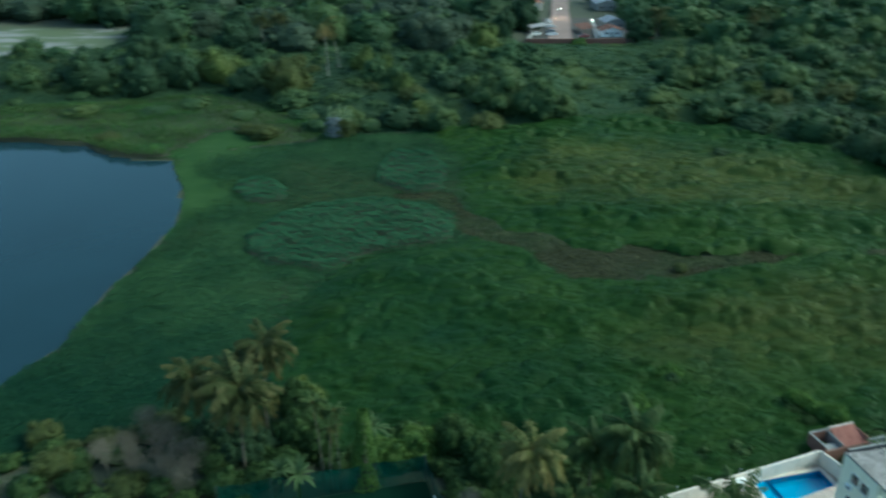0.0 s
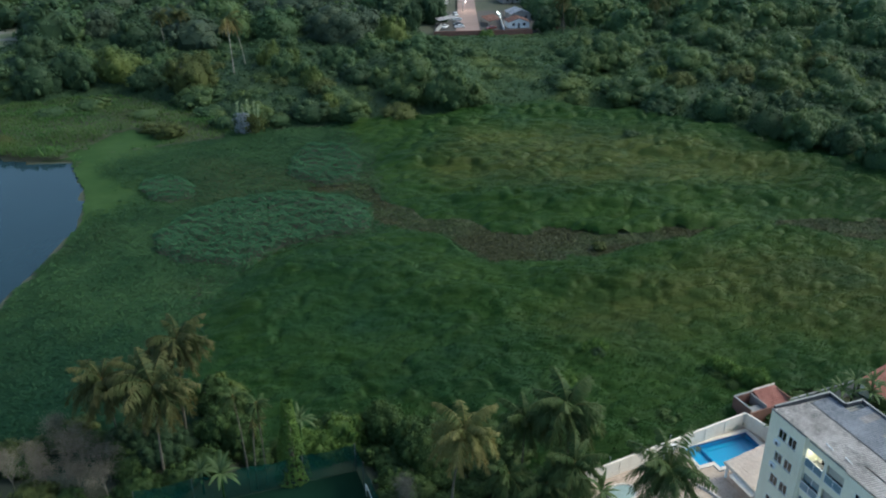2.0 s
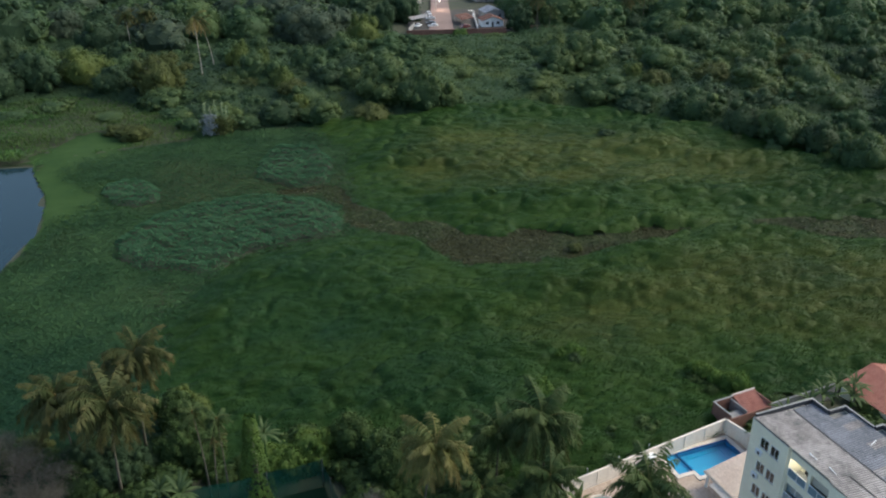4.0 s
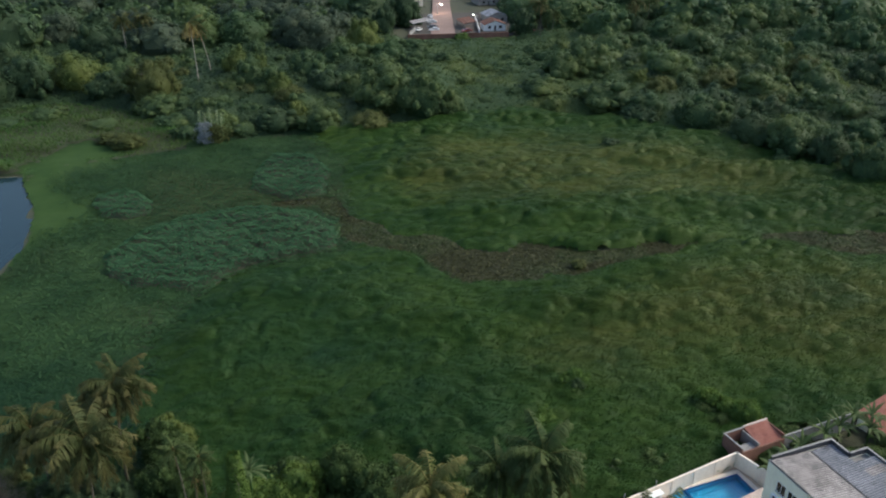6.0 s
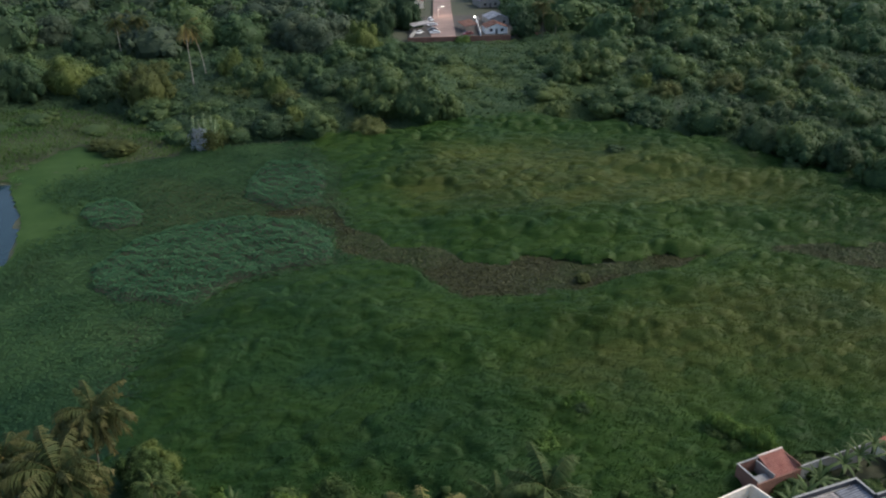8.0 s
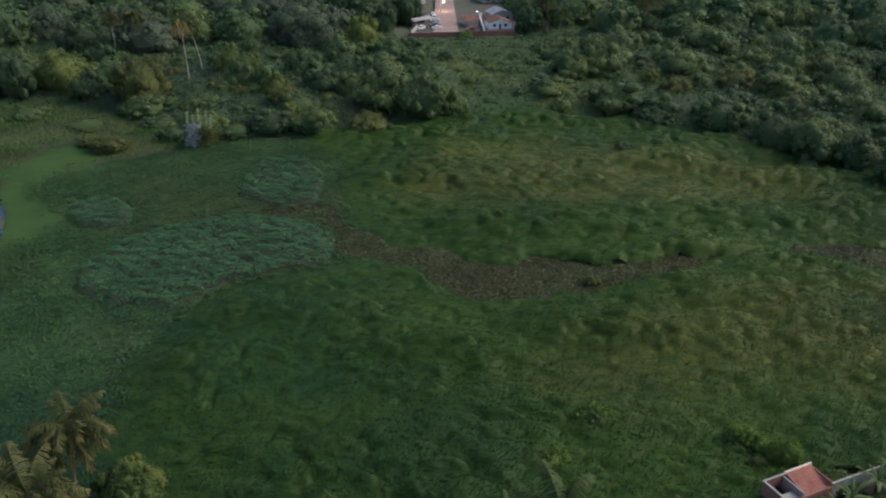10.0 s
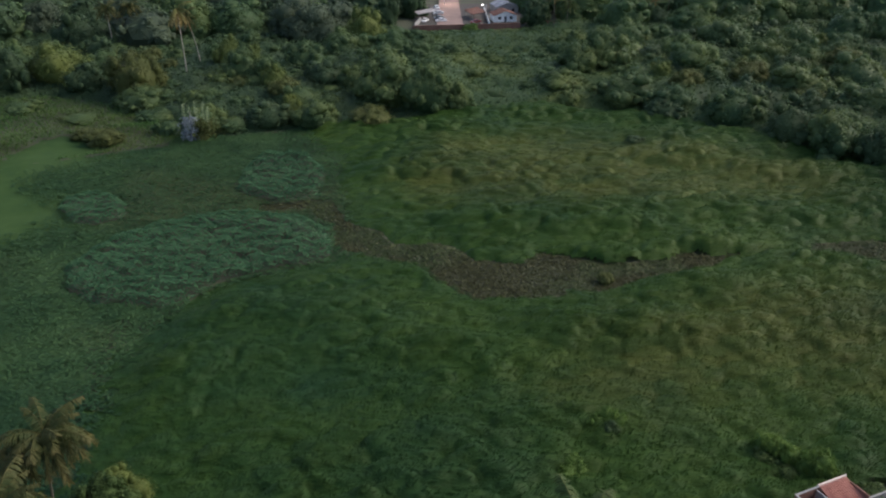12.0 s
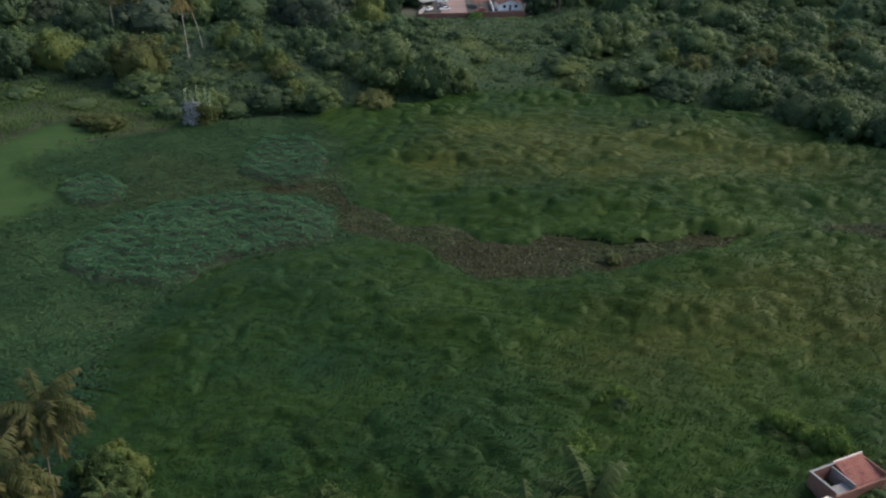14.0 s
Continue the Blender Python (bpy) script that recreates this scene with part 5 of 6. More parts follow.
def build_flats():
    ob = thing("apartment_building", FLATS, "cream plastered block of flats with balconies and a grey corrugated roof", "building")
    top = 16.75
    storeys = [14.8 - 3.05 * i for i in range(5)]
    # west front, north part, with two columns of windows
    holes = []
    for z in storeys:
        for yc in (-2.15, -3.65):
            holes.append((yc - 0.6, yc + 0.6, z - 0.625, z + 0.625))
    part("wall", wall_cells(bmesh.new(), "y", 0, 0.2, -5.3, 0, 0, top, holes), PLASTER, ob)
    for z in storeys:
        for yc in (-2.15, -3.65):
            flat_window(ob, 0, yc, z)
    for z in (13.55, 10.5, 4.4):
        ac_unit(ob, 0, -1.75, z)
    # recessed bay of loggias
    holes = []
    for z in storeys:
        holes += [(-7.9, -5.5, z - 1.5, z + 0.65), (-10.6, -8.3, z - 1.5, z + 0.65)]
    part("wall", wall_cells(bmesh.new(), "y", 0.35, 0.55, -11.1, -5.3, 0, top - 0.02, holes), PLASTER, ob)
    part("wall", box(0.2, 0.35, -5.5, -5.3, 0, top - 0.03, 0), PLASTER, ob)
    for i, z in enumerate(storeys):
        part("floor_slab", box(0.56, 7.5, -11.0, -0.25, z - 1.72, z - 1.52, 0), CONCRETE, ob)
        for a, b in ((-7.9, -5.5), (-10.6, -8.3)):
            back = part("loggia", box(2.1, 2.2, a - 0.2, b + 0.2, z - 1.51, z + 1.3, 0), PLASTER, ob)
            part("glass_door", box(2.06, 2.095, a + 0.4, b - 0.5, z - 1.5, z + 0.6, 0.01), PANE, back)
            for e in (a - 0.2, b + 0.12):
                part("loggia_side", box(0.56, 2.09, e, e + 0.08, z - 1.51, z + 1.3, 0), PLASTER, back)
            # beige panel added for the glass that closes the right-hand openings
            if a < -8:
                part("blind", box(0.6, 0.63, a + 0.02, b - 0.02, z - 0.45, z + 0.63, 0), BEIGE_PANEL, ob, "beige panel in place of the glazing behind the balustrade")
            elif i:
                part("glazing", box(0.6, 0.62, a + 0.02, b - 0.02, z - 0.45, z + 0.63, 0), GLAZING, ob, "pale bluish glazing behind the balustrade")
                part("mullion", box(0.56, 0.595, (a + b) / 2 - 0.03, (a + b) / 2 + 0.03, z - 0.45, z + 0.63, 0), WHITE, ob)
            rail = part("balustrade", box(0.27, 0.37, a - 0.05, b + 0.05, z - 0.55, z - 0.47, 0.015), WHITE, ob, "white rail over greenish glass")
            part("rail_foot", box(0.27, 0.35, a - 0.05, b + 0.05, z - 1.52, z - 1.44, 0.01), WHITE, rail)
            part("rail_glass", box(0.30, 0.315, a, b, z - 1.44, z - 0.552, 0), GLASS_GREEN, rail)
            for k in range(3):
                c = a + (b - a) * k / 2
                part("rail_post", box(0.275, 0.345, c - 0.03, c + 0.03, z - 1.44, z - 0.552, 0), WHITE, rail)
    # the one lit room
    lamp = part("ceiling_lamp", box(1.1, 1.5, -6.9, -6.5, 15.95, 16.02, 0.02), ROOM_LAMP, ob, "glowing ceiling lamp")
    data = bpy.data.lights.new("room_light", "POINT")
    data.energy, data.color, data.shadow_soft_size = 60, (1.0, 0.96, 0.90), 0.15
    li = new("room_light", data)
    li.parent, li.location = ob, (1.2, -6.7, 15.7)
    # south wing
    holes, wins = [], []
    for z in storeys:
        for yc in (-13.3, -16.2, -19.4):
            holes.append((yc - 0.6, yc + 0.6, z - 0.45, z + 0.80))
            wins.append((yc, z + 0.175))
    part("wall", wall_cells(bmesh.new(), "y", -0.3, -0.1, -24, -11.1, 0, top, holes), PLASTER, ob)
    for yc, z in wins:
        flat_window(ob, -0.3, yc, z)
    part("wall", box(-0.1, 0.35, -11.25, -11.1, 0, top - 0.03, 0), PLASTER, ob)
    # plain outer walls, stepped on the east
    for q in ((0.2, 7.8, -0.2, 0, top + 0.45), (7.6, 7.8, -2.4, -0.2, top + 0.45), (7.8, 10.1, -2.6, -2.4, top + 0.45), (9.9, 10.1, -6.3, -2.6, top + 0.45), (10.1, 11.3, -6.5, -6.3, top + 0.45),
              (11.1, 11.3, -24, -6.5, top + 0.45), (-0.1, 11.1, -24, -23.8, top + 0.3)):
        part("wall", box(*q[:4], 0, top - 0.1, 0), PLASTER, ob)
        part("parapet", box(*q[:4], top - 0.096, q[4], 0), TAR, ob, "dark tarred parapet")
        part("parapet_cap", box(q[0] - 0.02, q[1] + 0.02, q[2] - 0.02, q[3] + 0.02, q[4] + 0.004, q[4] + 0.035, 0.01), CONCRETE, ob, "dark weathered parapet cap")
    roof = part("roof", bm_box(bm_box(box(0.22, 7.58, -23.75, -0.22, 16.42, 16.52, 0), 7.62, 9.88, -23.75, -2.62, 16.42, 16.52), 9.92, 11.08, -23.75, -6.52, 16.42, 16.52), CONCRETE, ob, "flat grey roof deck under corrugated sheets")
    part("gutter", box(4.75, 5.2, -23.7, -0.25, 16.53, 16.6, 0), TAR, roof, "dark valley gutter")
    light_sheet, dark_sheet = corrugated_mesh("roof_sheet", 2.5, 1.1, FIBRE), corrugated_mesh("roof_sheet", 2.5, 1.1, FIBRE_DARK)
    r = random.Random(3)
    for k in range(21):
        y = -1.4 - 1.06 * k
        for i, (x, z, tilt) in enumerate(((-0.12, 17.02, 4.5), (2.3, 16.83, 4.5), (5.05, 16.62, -4.5), (7.45, 16.8, -4.5))):
            if i >= 2 and x + 2.5 > 7.6 and y > -3.7:
                continue
            x0 = x - (0.28 if i == 0 and y < -11.5 else 0.0)
            me = light_sheet if (i < 2 or (k > 3 and r.random() < 0.4)) else dark_sheet
            s = part("roof_sheet", me, None, roof)
            s.matrix_local = pose(x0, y + r.uniform(-0.015, 0.015), z + 0.012 * (k % 2), r.uniform(-0.3, 0.3), tilt + r.uniform(-0.3, 0.3), r.uniform(-0.4, 0.4))
    for x, y, t in ((0.8, -7.6, 84), (1.0, -10.0, 80), (8.0, -8.2, 20)):
        p = part("pipe", mesh_of("pipe", *tube([(-0.55, 0, 0), (0.55, 0, 0)], [0.05, 0.05], 8), WHITE), None, roof, "short white plastic pipe")
        p.matrix_local = pose(x, y, 17.12, 0, 0, t)
    hatch = part("roof_hatch", box(9.2, 10.9, -12.6, -10.4, 16.53, 17.75, 0.03), CONCRETE, ob, "raised concrete box over the stairs")
    part("hatch_cover", box(9.1, 11.0, -12.7, -10.3, 17.754, 17.84, 0.02), FIBRE, hatch)
    # eave board along the west edge
    part("eave", box(-0.1, 0.18, -5.3, -0.02, top + 0.004, top + 0.12, 0.01), CONCRETE, ob, "thin grey eave")


def build_pool():
    ob = thing("swimming_pool", FLATS, "bright blue swimming pool with a shallow end and a stone coping", "pool")
    # floor and sides: deep part and shallow part
    deep, sh = (3.25, 11.0, 9.8, 14.7), (1.0, 3.05, 11.0, 14.7)
    part("basin", mesh_of("basin", [(x, y, z) for z in (-1.5, -0.02) for x, y in ((3.25, 9.8), (11, 9.8), (11, 14.7), (3.25, 14.7))],
                          [(0, 1, 2, 3), (0, 4, 5, 1), (1, 5, 6, 2), (2, 6, 7, 3), (3, 7, 4, 0)], POOL_TILE), None, ob)
    part("shallow_basin", mesh_of("shallow_basin", [(x, y, z) for z in (-0.45, -0.02) for x, y in ((1, 11), (3.05, 11), (3.05, 14.7), (1, 14.7))],
                                  [(0, 1, 2, 3), (0, 4, 5, 1), (1, 5, 6, 2), (2, 6, 7, 3), (3, 7, 4, 0)], POOL_TILE), None, ob)
    part("divider", box(3.05, 3.25, 9.8, 14.7, -1.5, -0.06, 0.02), POOL_DARK, ob, "dark blue tiled edge between the two parts")
    part("pool_step", box(9.6, 10.95, 10.6, 14.2, -1.48, -1.3, 0.03), POOL_TILE, ob)
    part("pool_step", box(4.6, 9.55, 13.9, 14.65, -1.48, -1.38, 0.03), POOL_TILE, ob)
    for q in ((3.26, 10.98, 14.62, 14.69), (10.92, 10.99, 9.85, 14.6)):
        part("tile_band", box(*q, -0.26, -0.03, 0), POOL_DARK, ob)
    part("water", mesh_of("water", [(1.0, 11.0, -0.12), (3.25, 11.0, -0.12), (3.25, 9.8, -0.12), (11.0, 9.8, -0.12), (11.0, 14.7, -0.12), (1.0, 14.7, -0.12)], [(0, 1, 2, 3, 4, 5)], POOL_WATER), None, ob).visible_shadow = False
    # coping stones, one by one
    r = random.Random(8)
    def stones(x0, y0, x1, y1, wide):
        n = max(1, round(math.hypot(x1 - x0, y1 - y0) / 0.9))
        a = math.degrees(math.atan2(y1 - y0, x1 - x0))
        step = math.hypot(x1 - x0, y1 - y0) / n
        for i in range(n):
            s = part("coping_stone", box(0.012, step - 0.012, 0, wide, -0.03, 0.05, 0.012), COPING, ob)
            s.matrix_local = pose(x0 + (x1 - x0) * i / n, y0 + (y1 - y0) * i / n, 0.01 + r.uniform(0, 0.008), 0, 0, a)
    stones(11.55, 14.7, 0.45, 14.7, -0.55)
    stones(11.0, 9.25, 11.0, 14.65, -0.55)
    stones(1.0, 14.65, 1.0, 10.45, -0.55)
    stones(1.02, 11.0, 3.23, 11.0, -0.55)
    stones(3.24, 10.44, 3.24, 9.25, -0.5)
    stones(3.27, 9.8, 10.98, 9.8, -0.55)


def build_deck():
    """Paving slabs round the pool, laid over a bed."""
    bed = thing("terrace", FLATS, "warm stone paving round the pool, stained by damp", "terrace", kind="structure")
    bm = bmesh.new()
    for q in ((-19, 0.4, -30, 13.6), (0.4, 12.2, -2, 9.2), (0.4, 2.72, 9.2, 10.43), (0.4, 12.2, 14.76, 16.2), (11.6, 12.2, 9.2, 14.76)):
        bm_box(bm, *q, -0.9, -0.045)
    part("paving_bed", bm, PAVING, bed)
    slab = bpy.data.meshes.new("slab")
    b = box(0.01, 1.19, 0.01, 1.19, -0.05, 0.0, 0.012)
    b.to_mesh(slab)
    b.free()
    slab.materials.append(PAVING)
    r = random.Random(4)
    n = 0
    for i in range(26):
        for j in range(20):
            x, y = -19 + 1.2 * i, -9.4 + 1.2 * j
            pool = 0.3 < x + 1.2 and x < 11.7 and y + 1.2 > 9.1 and y < 15.4
            over = x > -0.8 and y < 0.5
            edge = y > 12.6 + 0.12 * (x + 14)
            if pool or over or edge or x > 11 or n >= 300 or y < -2 and x < -8:
                continue
            n += 1
            s = part("slab", slab, None, bed)
            s.matrix_local = pose(x, y, r.uniform(0, 0.012), r.uniform(-0.2, 0.2), r.uniform(-0.2, 0.2), 0)


build_flats()
build_pool()
build_deck()


def pergola():
    ob = thing("pool_house", FLATS, "open pool house with a pale clay tile roof and white fascia", "pool house")
    tiled_roof("roof", ob, 2.5, 10.4, 2.0, 8.3, 2.35, 4.0, TILE_PALE, 0.3, 0.5)
    part("fascia", box(2.38, 2.48, 1.9, 8.4, 2.05, 2.38, 0.01), COPING, ob, "pale fascia board")
    part("awning", mesh_of("awning", [(1.7, 2.2, 1.9), (2.37, 2.2, 2.1), (2.37, 6.4, 2.1), (1.7, 6.4, 1.9), (1.7, 2.2, 1.86), (2.37, 2.2, 2.06), (2.37, 6.4, 2.06), (1.7, 6.4, 1.86)],
                           [(0, 1, 2, 3), (7, 6, 5, 4), (0, 4, 5, 1), (1, 5, 6, 2), (2, 6, 7, 3), (3, 7, 4, 0)], COPING), None, ob)
    for x, y in ((2.75, 2.3), (2.75, 8.0), (10.0, 2.3), (10.0, 8.0)):
        part("post", box(x - 0.12, x + 0.12, y - 0.12, y + 0.12, -0.04, 2.3 + (x - 2.5) * 0.2, 0.02), WHITE, ob)
    part("back_wall", box(3.2, 9.8, 1.9, 2.05, -0.04, 2.3, 0.02), PLASTER, ob)


pergola()
wall_run("wall_pool", (24.4, 81.5), (50.9, 91.7), 2.45, 0.16, WALL_PAINT, "cream boundary wall with piers beside the pool, stained at its foot", base=1.0, posts=3.3)
wall_run("wall_pool", (51.0, 91.6), (57.5, 79.0), 2.45, 0.16, WALL_PAINT, "cream boundary wall returning from the pool corner", base=1.0, posts=3.3)
wall_run("wall_garden", (58.4, 93.9), (70.5, 97.4), 2.6, 0.15, CONCRETE, "mossy grey garden wall along the marsh", base=1.0)
for px, py in ((29.5, 83.5), (34.0, 85.2), (38.5, 86.9)):
    st = thing("fence_post", pose(px, py, 3.4), "thin steel post standing on the boundary wall", "post", "wall posts")
    bar("post", [(0, 0, 0), (0, 0, 1.1)], [0.03, 0.025], STEEL, st)
    part("insulator", box(-0.05, 0.05, -0.05, 0.05, 0.95, 1.05, 0.01), WHITE, st)
shed = thing("pump_house", FLATS @ pose(-1.2, 14.5, 0, 0, 0, 5), "small white pump house against the boundary wall", "shed")
part("wall", box(-1.5, 0.1, -0.9, 0.0, -0.04, 1.6, 0.02), WHITE, shed)
part("roof", box(-1.65, 0.25, -1.1, 0.02, 1.6, 1.7, 0.02), WHITE, shed)
part("door", box(-1.0, -0.3, -0.93, -0.905, 0, 1.4, 0.01), STEEL, shed)
curb = thing("garden_wall", FLATS, "low curved white garden wall on the terrace", "wall")
part("wall_body", mesh_of("wall_body", *tube([(-1.6, 8.0, 0.1), (-0.9, 6.6, 0.1), (-0.5, 5.0, 0.1), (-0.3, 3.2, 0.1), (-0.3, 1.0, 0.1)], [0.2] * 5, 6), COPING), None, curb)
basin = thing("paddling_pool", FLATS @ pose(-11.0, 10.0, 0), "pale green shallow paddling basin on the terrace", "basin")
part("rim", mesh_of("rim", *tube([(1.9 * math.cos(i * 0.5236), 1.5 * math.sin(i * 0.5236), 0.1) for i in range(13)], [0.16] * 13, 6), COPING), None, basin)
part("floor", mesh_of("floor", [(1.85 * math.cos(i * 0.5236), 1.45 * math.sin(i * 0.5236), 0.06) for i in range(12)], [tuple(range(12))], surface("pale_green_tile", (0.20, 0.27, 0.25), (0.26, 0.33, 0.31), 0.5)), None, basin)


def build_hut():
    ob = thing("brick_hut", pose(50.5, 94.9, 0.6, 0, 0, 17), "raw brick hut with an open yard and a red tile lean-to", "hut")
    h = 3.4
    part("wall", box(0, 0.18, -3.5, 0, 0, h, 0.02), BRICK, ob)
    part("wall", box(0.18, 7.2, -0.18, 0, 0, h, 0.02), BRICK, ob)
    part("wall", box(0.18, 7.2, -3.5, -3.32, 0, h - 0.6, 0.02), BRICK, ob)
    part("wall", box(7.02, 7.2, -3.32, -0.18, 0, h, 0.02), BRICK, ob)
    part("wall", box(2.9, 3.08, -3.32, -0.18, 0, h - 0.2, 0.02), CONCRETE, ob)
    for q in ((-0.03, 0.21, -3.53, 0.03), (0.21, 7.23, -0.21, 0.03)):
        part("coping", box(*q, h + 0.003, h + 0.08, 0.01), CONCRETE, ob)
    part("slab_roof", box(0.3, 2.8, -3.2, -1.9, h - 1.0, h - 0.9, 0.01), CONCRETE, ob)
    part("floor", box(0.18, 7.02, -3.32, -0.18, 0.2, 0.35, 0), CONCRETE, ob)
    roof = tiled_roof("roof", ob, -3.7, -0.0, -3.9, 0.0, 0, 0, TILE_RED, 0.3, 0.45)
    roof.matrix_local = pose(3.3, 0.1, h + 0.08) @ pose(0, 0, 0, 0, 0, 90) @ pose(0, 0, 0, 0, -14, 0)
    part("ridge", mesh_of("ridge", *tube([(3.25, 0.0, h + 0.14), (7.3, 0.0, h + 0.14)], [0.1, 0.1], 8), COPING), None, ob)


build_hut()
house(78.2, 93.5, 15, 11, 12, 2.6, TILE_RED, PLASTER, "house with a red clay tile roof behind the garden wall", 0.4, 1.8)


# ---- palms and near plants ----
def frond_mesh(name, length, up, droop, hang, seed, withered=0.0, mat=FROND):
    """A feather leaf: arched midrib with folded leaflets that hang from both sides."""
    r = np.random.default_rng(seed)
    n = 38
    ang = np.linspace(up, up - droop, n)
    step = length / (n - 1)
    px = np.concatenate([[0], np.cumsum(np.cos(ang[:-1]) * step)])
    pz = np.concatenate([[0], np.cumsum(np.sin(ang[:-1]) * step)])
    rib = [(px[i], 0, pz[i]) for i in range(0, n, 3)]
    verts, faces = tube(rib, list(np.linspace(0.04, 0.010, len(rib))), 4)
    dry = [0.4] * len(verts)
    for i in range(3, n):
        k = i / (n - 1)
        ll = length * 0.25 * (math.sin(math.pi * (0.12 + 0.80 * k)) ** 0.7) * r.uniform(0.85, 1.15)
        t = np.array([math.cos(ang[i]), 0, math.sin(ang[i])])
        for s in (-1, 1):
            d = np.array([0.45, 0, 0]) + np.array([0, s * math.cos(hang), -math.sin(hang)]) + r.normal(0, 0.20, 3)
            d /= np.linalg.norm(d)
            base = np.array([px[i], 0, pz[i]])
            mid, end = base + d * ll * 0.5, base + d * ll + np.array([0, 0, -0.22 * ll])
            w = t * step * 0.62
            b = len(verts)
            verts += [tuple(base - w * 0.5), tuple(base + w * 0.5), tuple(mid + w), tuple(mid - w), tuple(end)]
            faces += [(b, b + 1, b + 2, b + 3), (b + 3, b + 2, b + 4)]
            q = min(1.0, max(0.0, withered - 0.14) + (0.10 if mat is FROND_GREEN else 0.34) * k ** 3 + 0.18 * max(0, r.normal(0, 0.5)))
            dry += [q] * 5
    return mesh_of(name, verts, faces, mat, dry)


def frond_set(mat, wither):
    """Leaves of one palm colour, from upright young ones to dead ones."""
    return {"young": [frond_mesh("frond", 4.3, radians(72), radians(80), radians(32), 1, 0.0, mat), frond_mesh("frond", 4.6, radians(52), radians(92), radians(40), 2, 0.0, mat)],
            "mid": [frond_mesh("frond", 4.7, radians(34), radians(118), radians(55), 3, 0.1 + wither, mat), frond_mesh("frond", 4.6, radians(18), radians(108), radians(64), 4, 0.15 + wither, mat),
                    frond_mesh("frond", 4.9, radians(26), radians(124), radians(60), 8, 0.05 + wither, mat)],
            "old": [frond_mesh("frond", 4.5, radians(-5), radians(75), radians(70), 5, 0.25 + wither, mat), frond_mesh("frond", 4.3, radians(-25), radians(60), radians(75), 6, 0.4 + wither, mat)],
            "dead": [frond_mesh("frond", 3.8, radians(-55), radians(30), radians(80), 7, 1.0, mat)]}


FRONDS = {"green": frond_set(FROND_GREEN, -0.05), "brown": frond_set(FROND, 0.02), "gold": frond_set(FROND_GOLD, 0.05)}


def palm(x, y, top, size, label, seed, bend=(0.6, 0.3), foot=None, counts=(6, 9, 8, 1), squeeze=1.0, trunk_r=0.17):
    """A coconut palm: slender ringed trunk, fronds in a rosette, nuts at its heart."""
    r = random.Random(seed)
    z = float(ground_z(x, y)) if foot is None else foot
    ob = thing("palm_tree", pose(x, y, z), label, "palm tree", "coconut palms")
    h = top - z
    pts, rad = [], []
    for i in range(13):
        k = i / 12
        pts.append((bend[0] * (k * k - 1), bend[1] * (k * k - 1), -0.5 + (h + 0.3) * k))
        rad.append(trunk_r * (1.45 - 0.75 * min(1, k * 2.2)) * (1.04 if i % 2 else 0.97) if k < 0.35 else trunk_r * (0.75 - 0.15 * k))
    bar("trunk", pts, rad, PALE_TRUNK if "distant" in label else PALM_BARK, ob, 8)
    heart = part("crown_heart", mesh_of("crown_heart", *tube([(0, 0, h - 0.5), (0, 0, h), (0, 0, h + 0.5)], [0.2, 0.28, 0.1], 7), FROND, [0.8] * 21), None, ob)
    for i in range(5):
        a = i * 1.3 + seed
        part("coconut", mesh_of("coconut", *tube([(0.3 * math.cos(a), 0.3 * math.sin(a), h - 0.5), (0.34 * math.cos(a), 0.34 * math.sin(a), h - 0.36), (0.3 * math.cos(a), 0.3 * math.sin(a), h - 0.2)], [0.06, 0.13, 0.05], 6), FROND, [0.8] * 18), None, heart)
    for kind, count in zip(("young", "mid", "old", "dead"), counts):
        for i in range(count):
            a = 360 * i / max(1, count) + r.uniform(-16, 16) + {"young": 20, "mid": 0, "old": 33, "dead": 70}[kind]
            f = part("frond", r.choice(FRONDS['green' if label == GREEN_PALM or 'ragged' in label else 'gold' if 'golden' in label else 'brown'][kind]), None, ob)
            s = size * r.uniform(0.75, 1.15)
            f.matrix_local = pose(0, 0, h, r.uniform(-12, 12), 0, a) @ pose(0, 0, 0, 0, r.uniform(-8, 8), 0) @ Matrix.Diagonal((s, s * squeeze, s, 1))
    return ob


GREEN_PALM, BROWN_PALM, FAR_PALM = "coconut palm with full yellow-green fronds", "coconut palm with old browning drooping fronds", "tall thin distant coconut palm"
palm(-26.2, 91.0, 13.9, 1.30, BROWN_PALM, 1, (0.5, 0.2), counts=(12, 22, 26, 6))
palm(-34.9, 99.0, 10.2, 1.25, BROWN_PALM, 2, (-0.8, 0.3), counts=(10, 18, 24, 12))
palm(-24.7, 100.0, 15.0, 1.1, BROWN_PALM, 3, (0.6, 0.6), counts=(12, 20, 24, 5))
palm(-29.4, 97.0, 12.0, 1.1, BROWN_PALM, 31, (0.6, 0.6), counts=(10, 18, 22, 5))
palm(10.6, 80.0, 12.6, 1.18, "coconut palm with golden drooping fronds on a leaning trunk", 4, (1.6, 0.4), counts=(10, 18, 20, 6))
palm(23.7, 84.0, 12.0, 1.28, GREEN_PALM, 6, (-0.5, 0.2), counts=(16, 28, 34, 5))
palm(29.4, 66.0, 17.0, 1.1, GREEN_PALM, 7, (0.3, 0.2), counts=(12, 22, 22, 2), foot=1.3)
palm(22.8, 76.5, 9.7, 0.95, GREEN_PALM, 8, (0.3, 0.2), counts=(12, 20, 20, 0), foot=1.3)
palm(19.0, 86.0, 9.0, 1.0, GREEN_PALM, 9, (0.2, 0.2), counts=(12, 20, 22, 3))
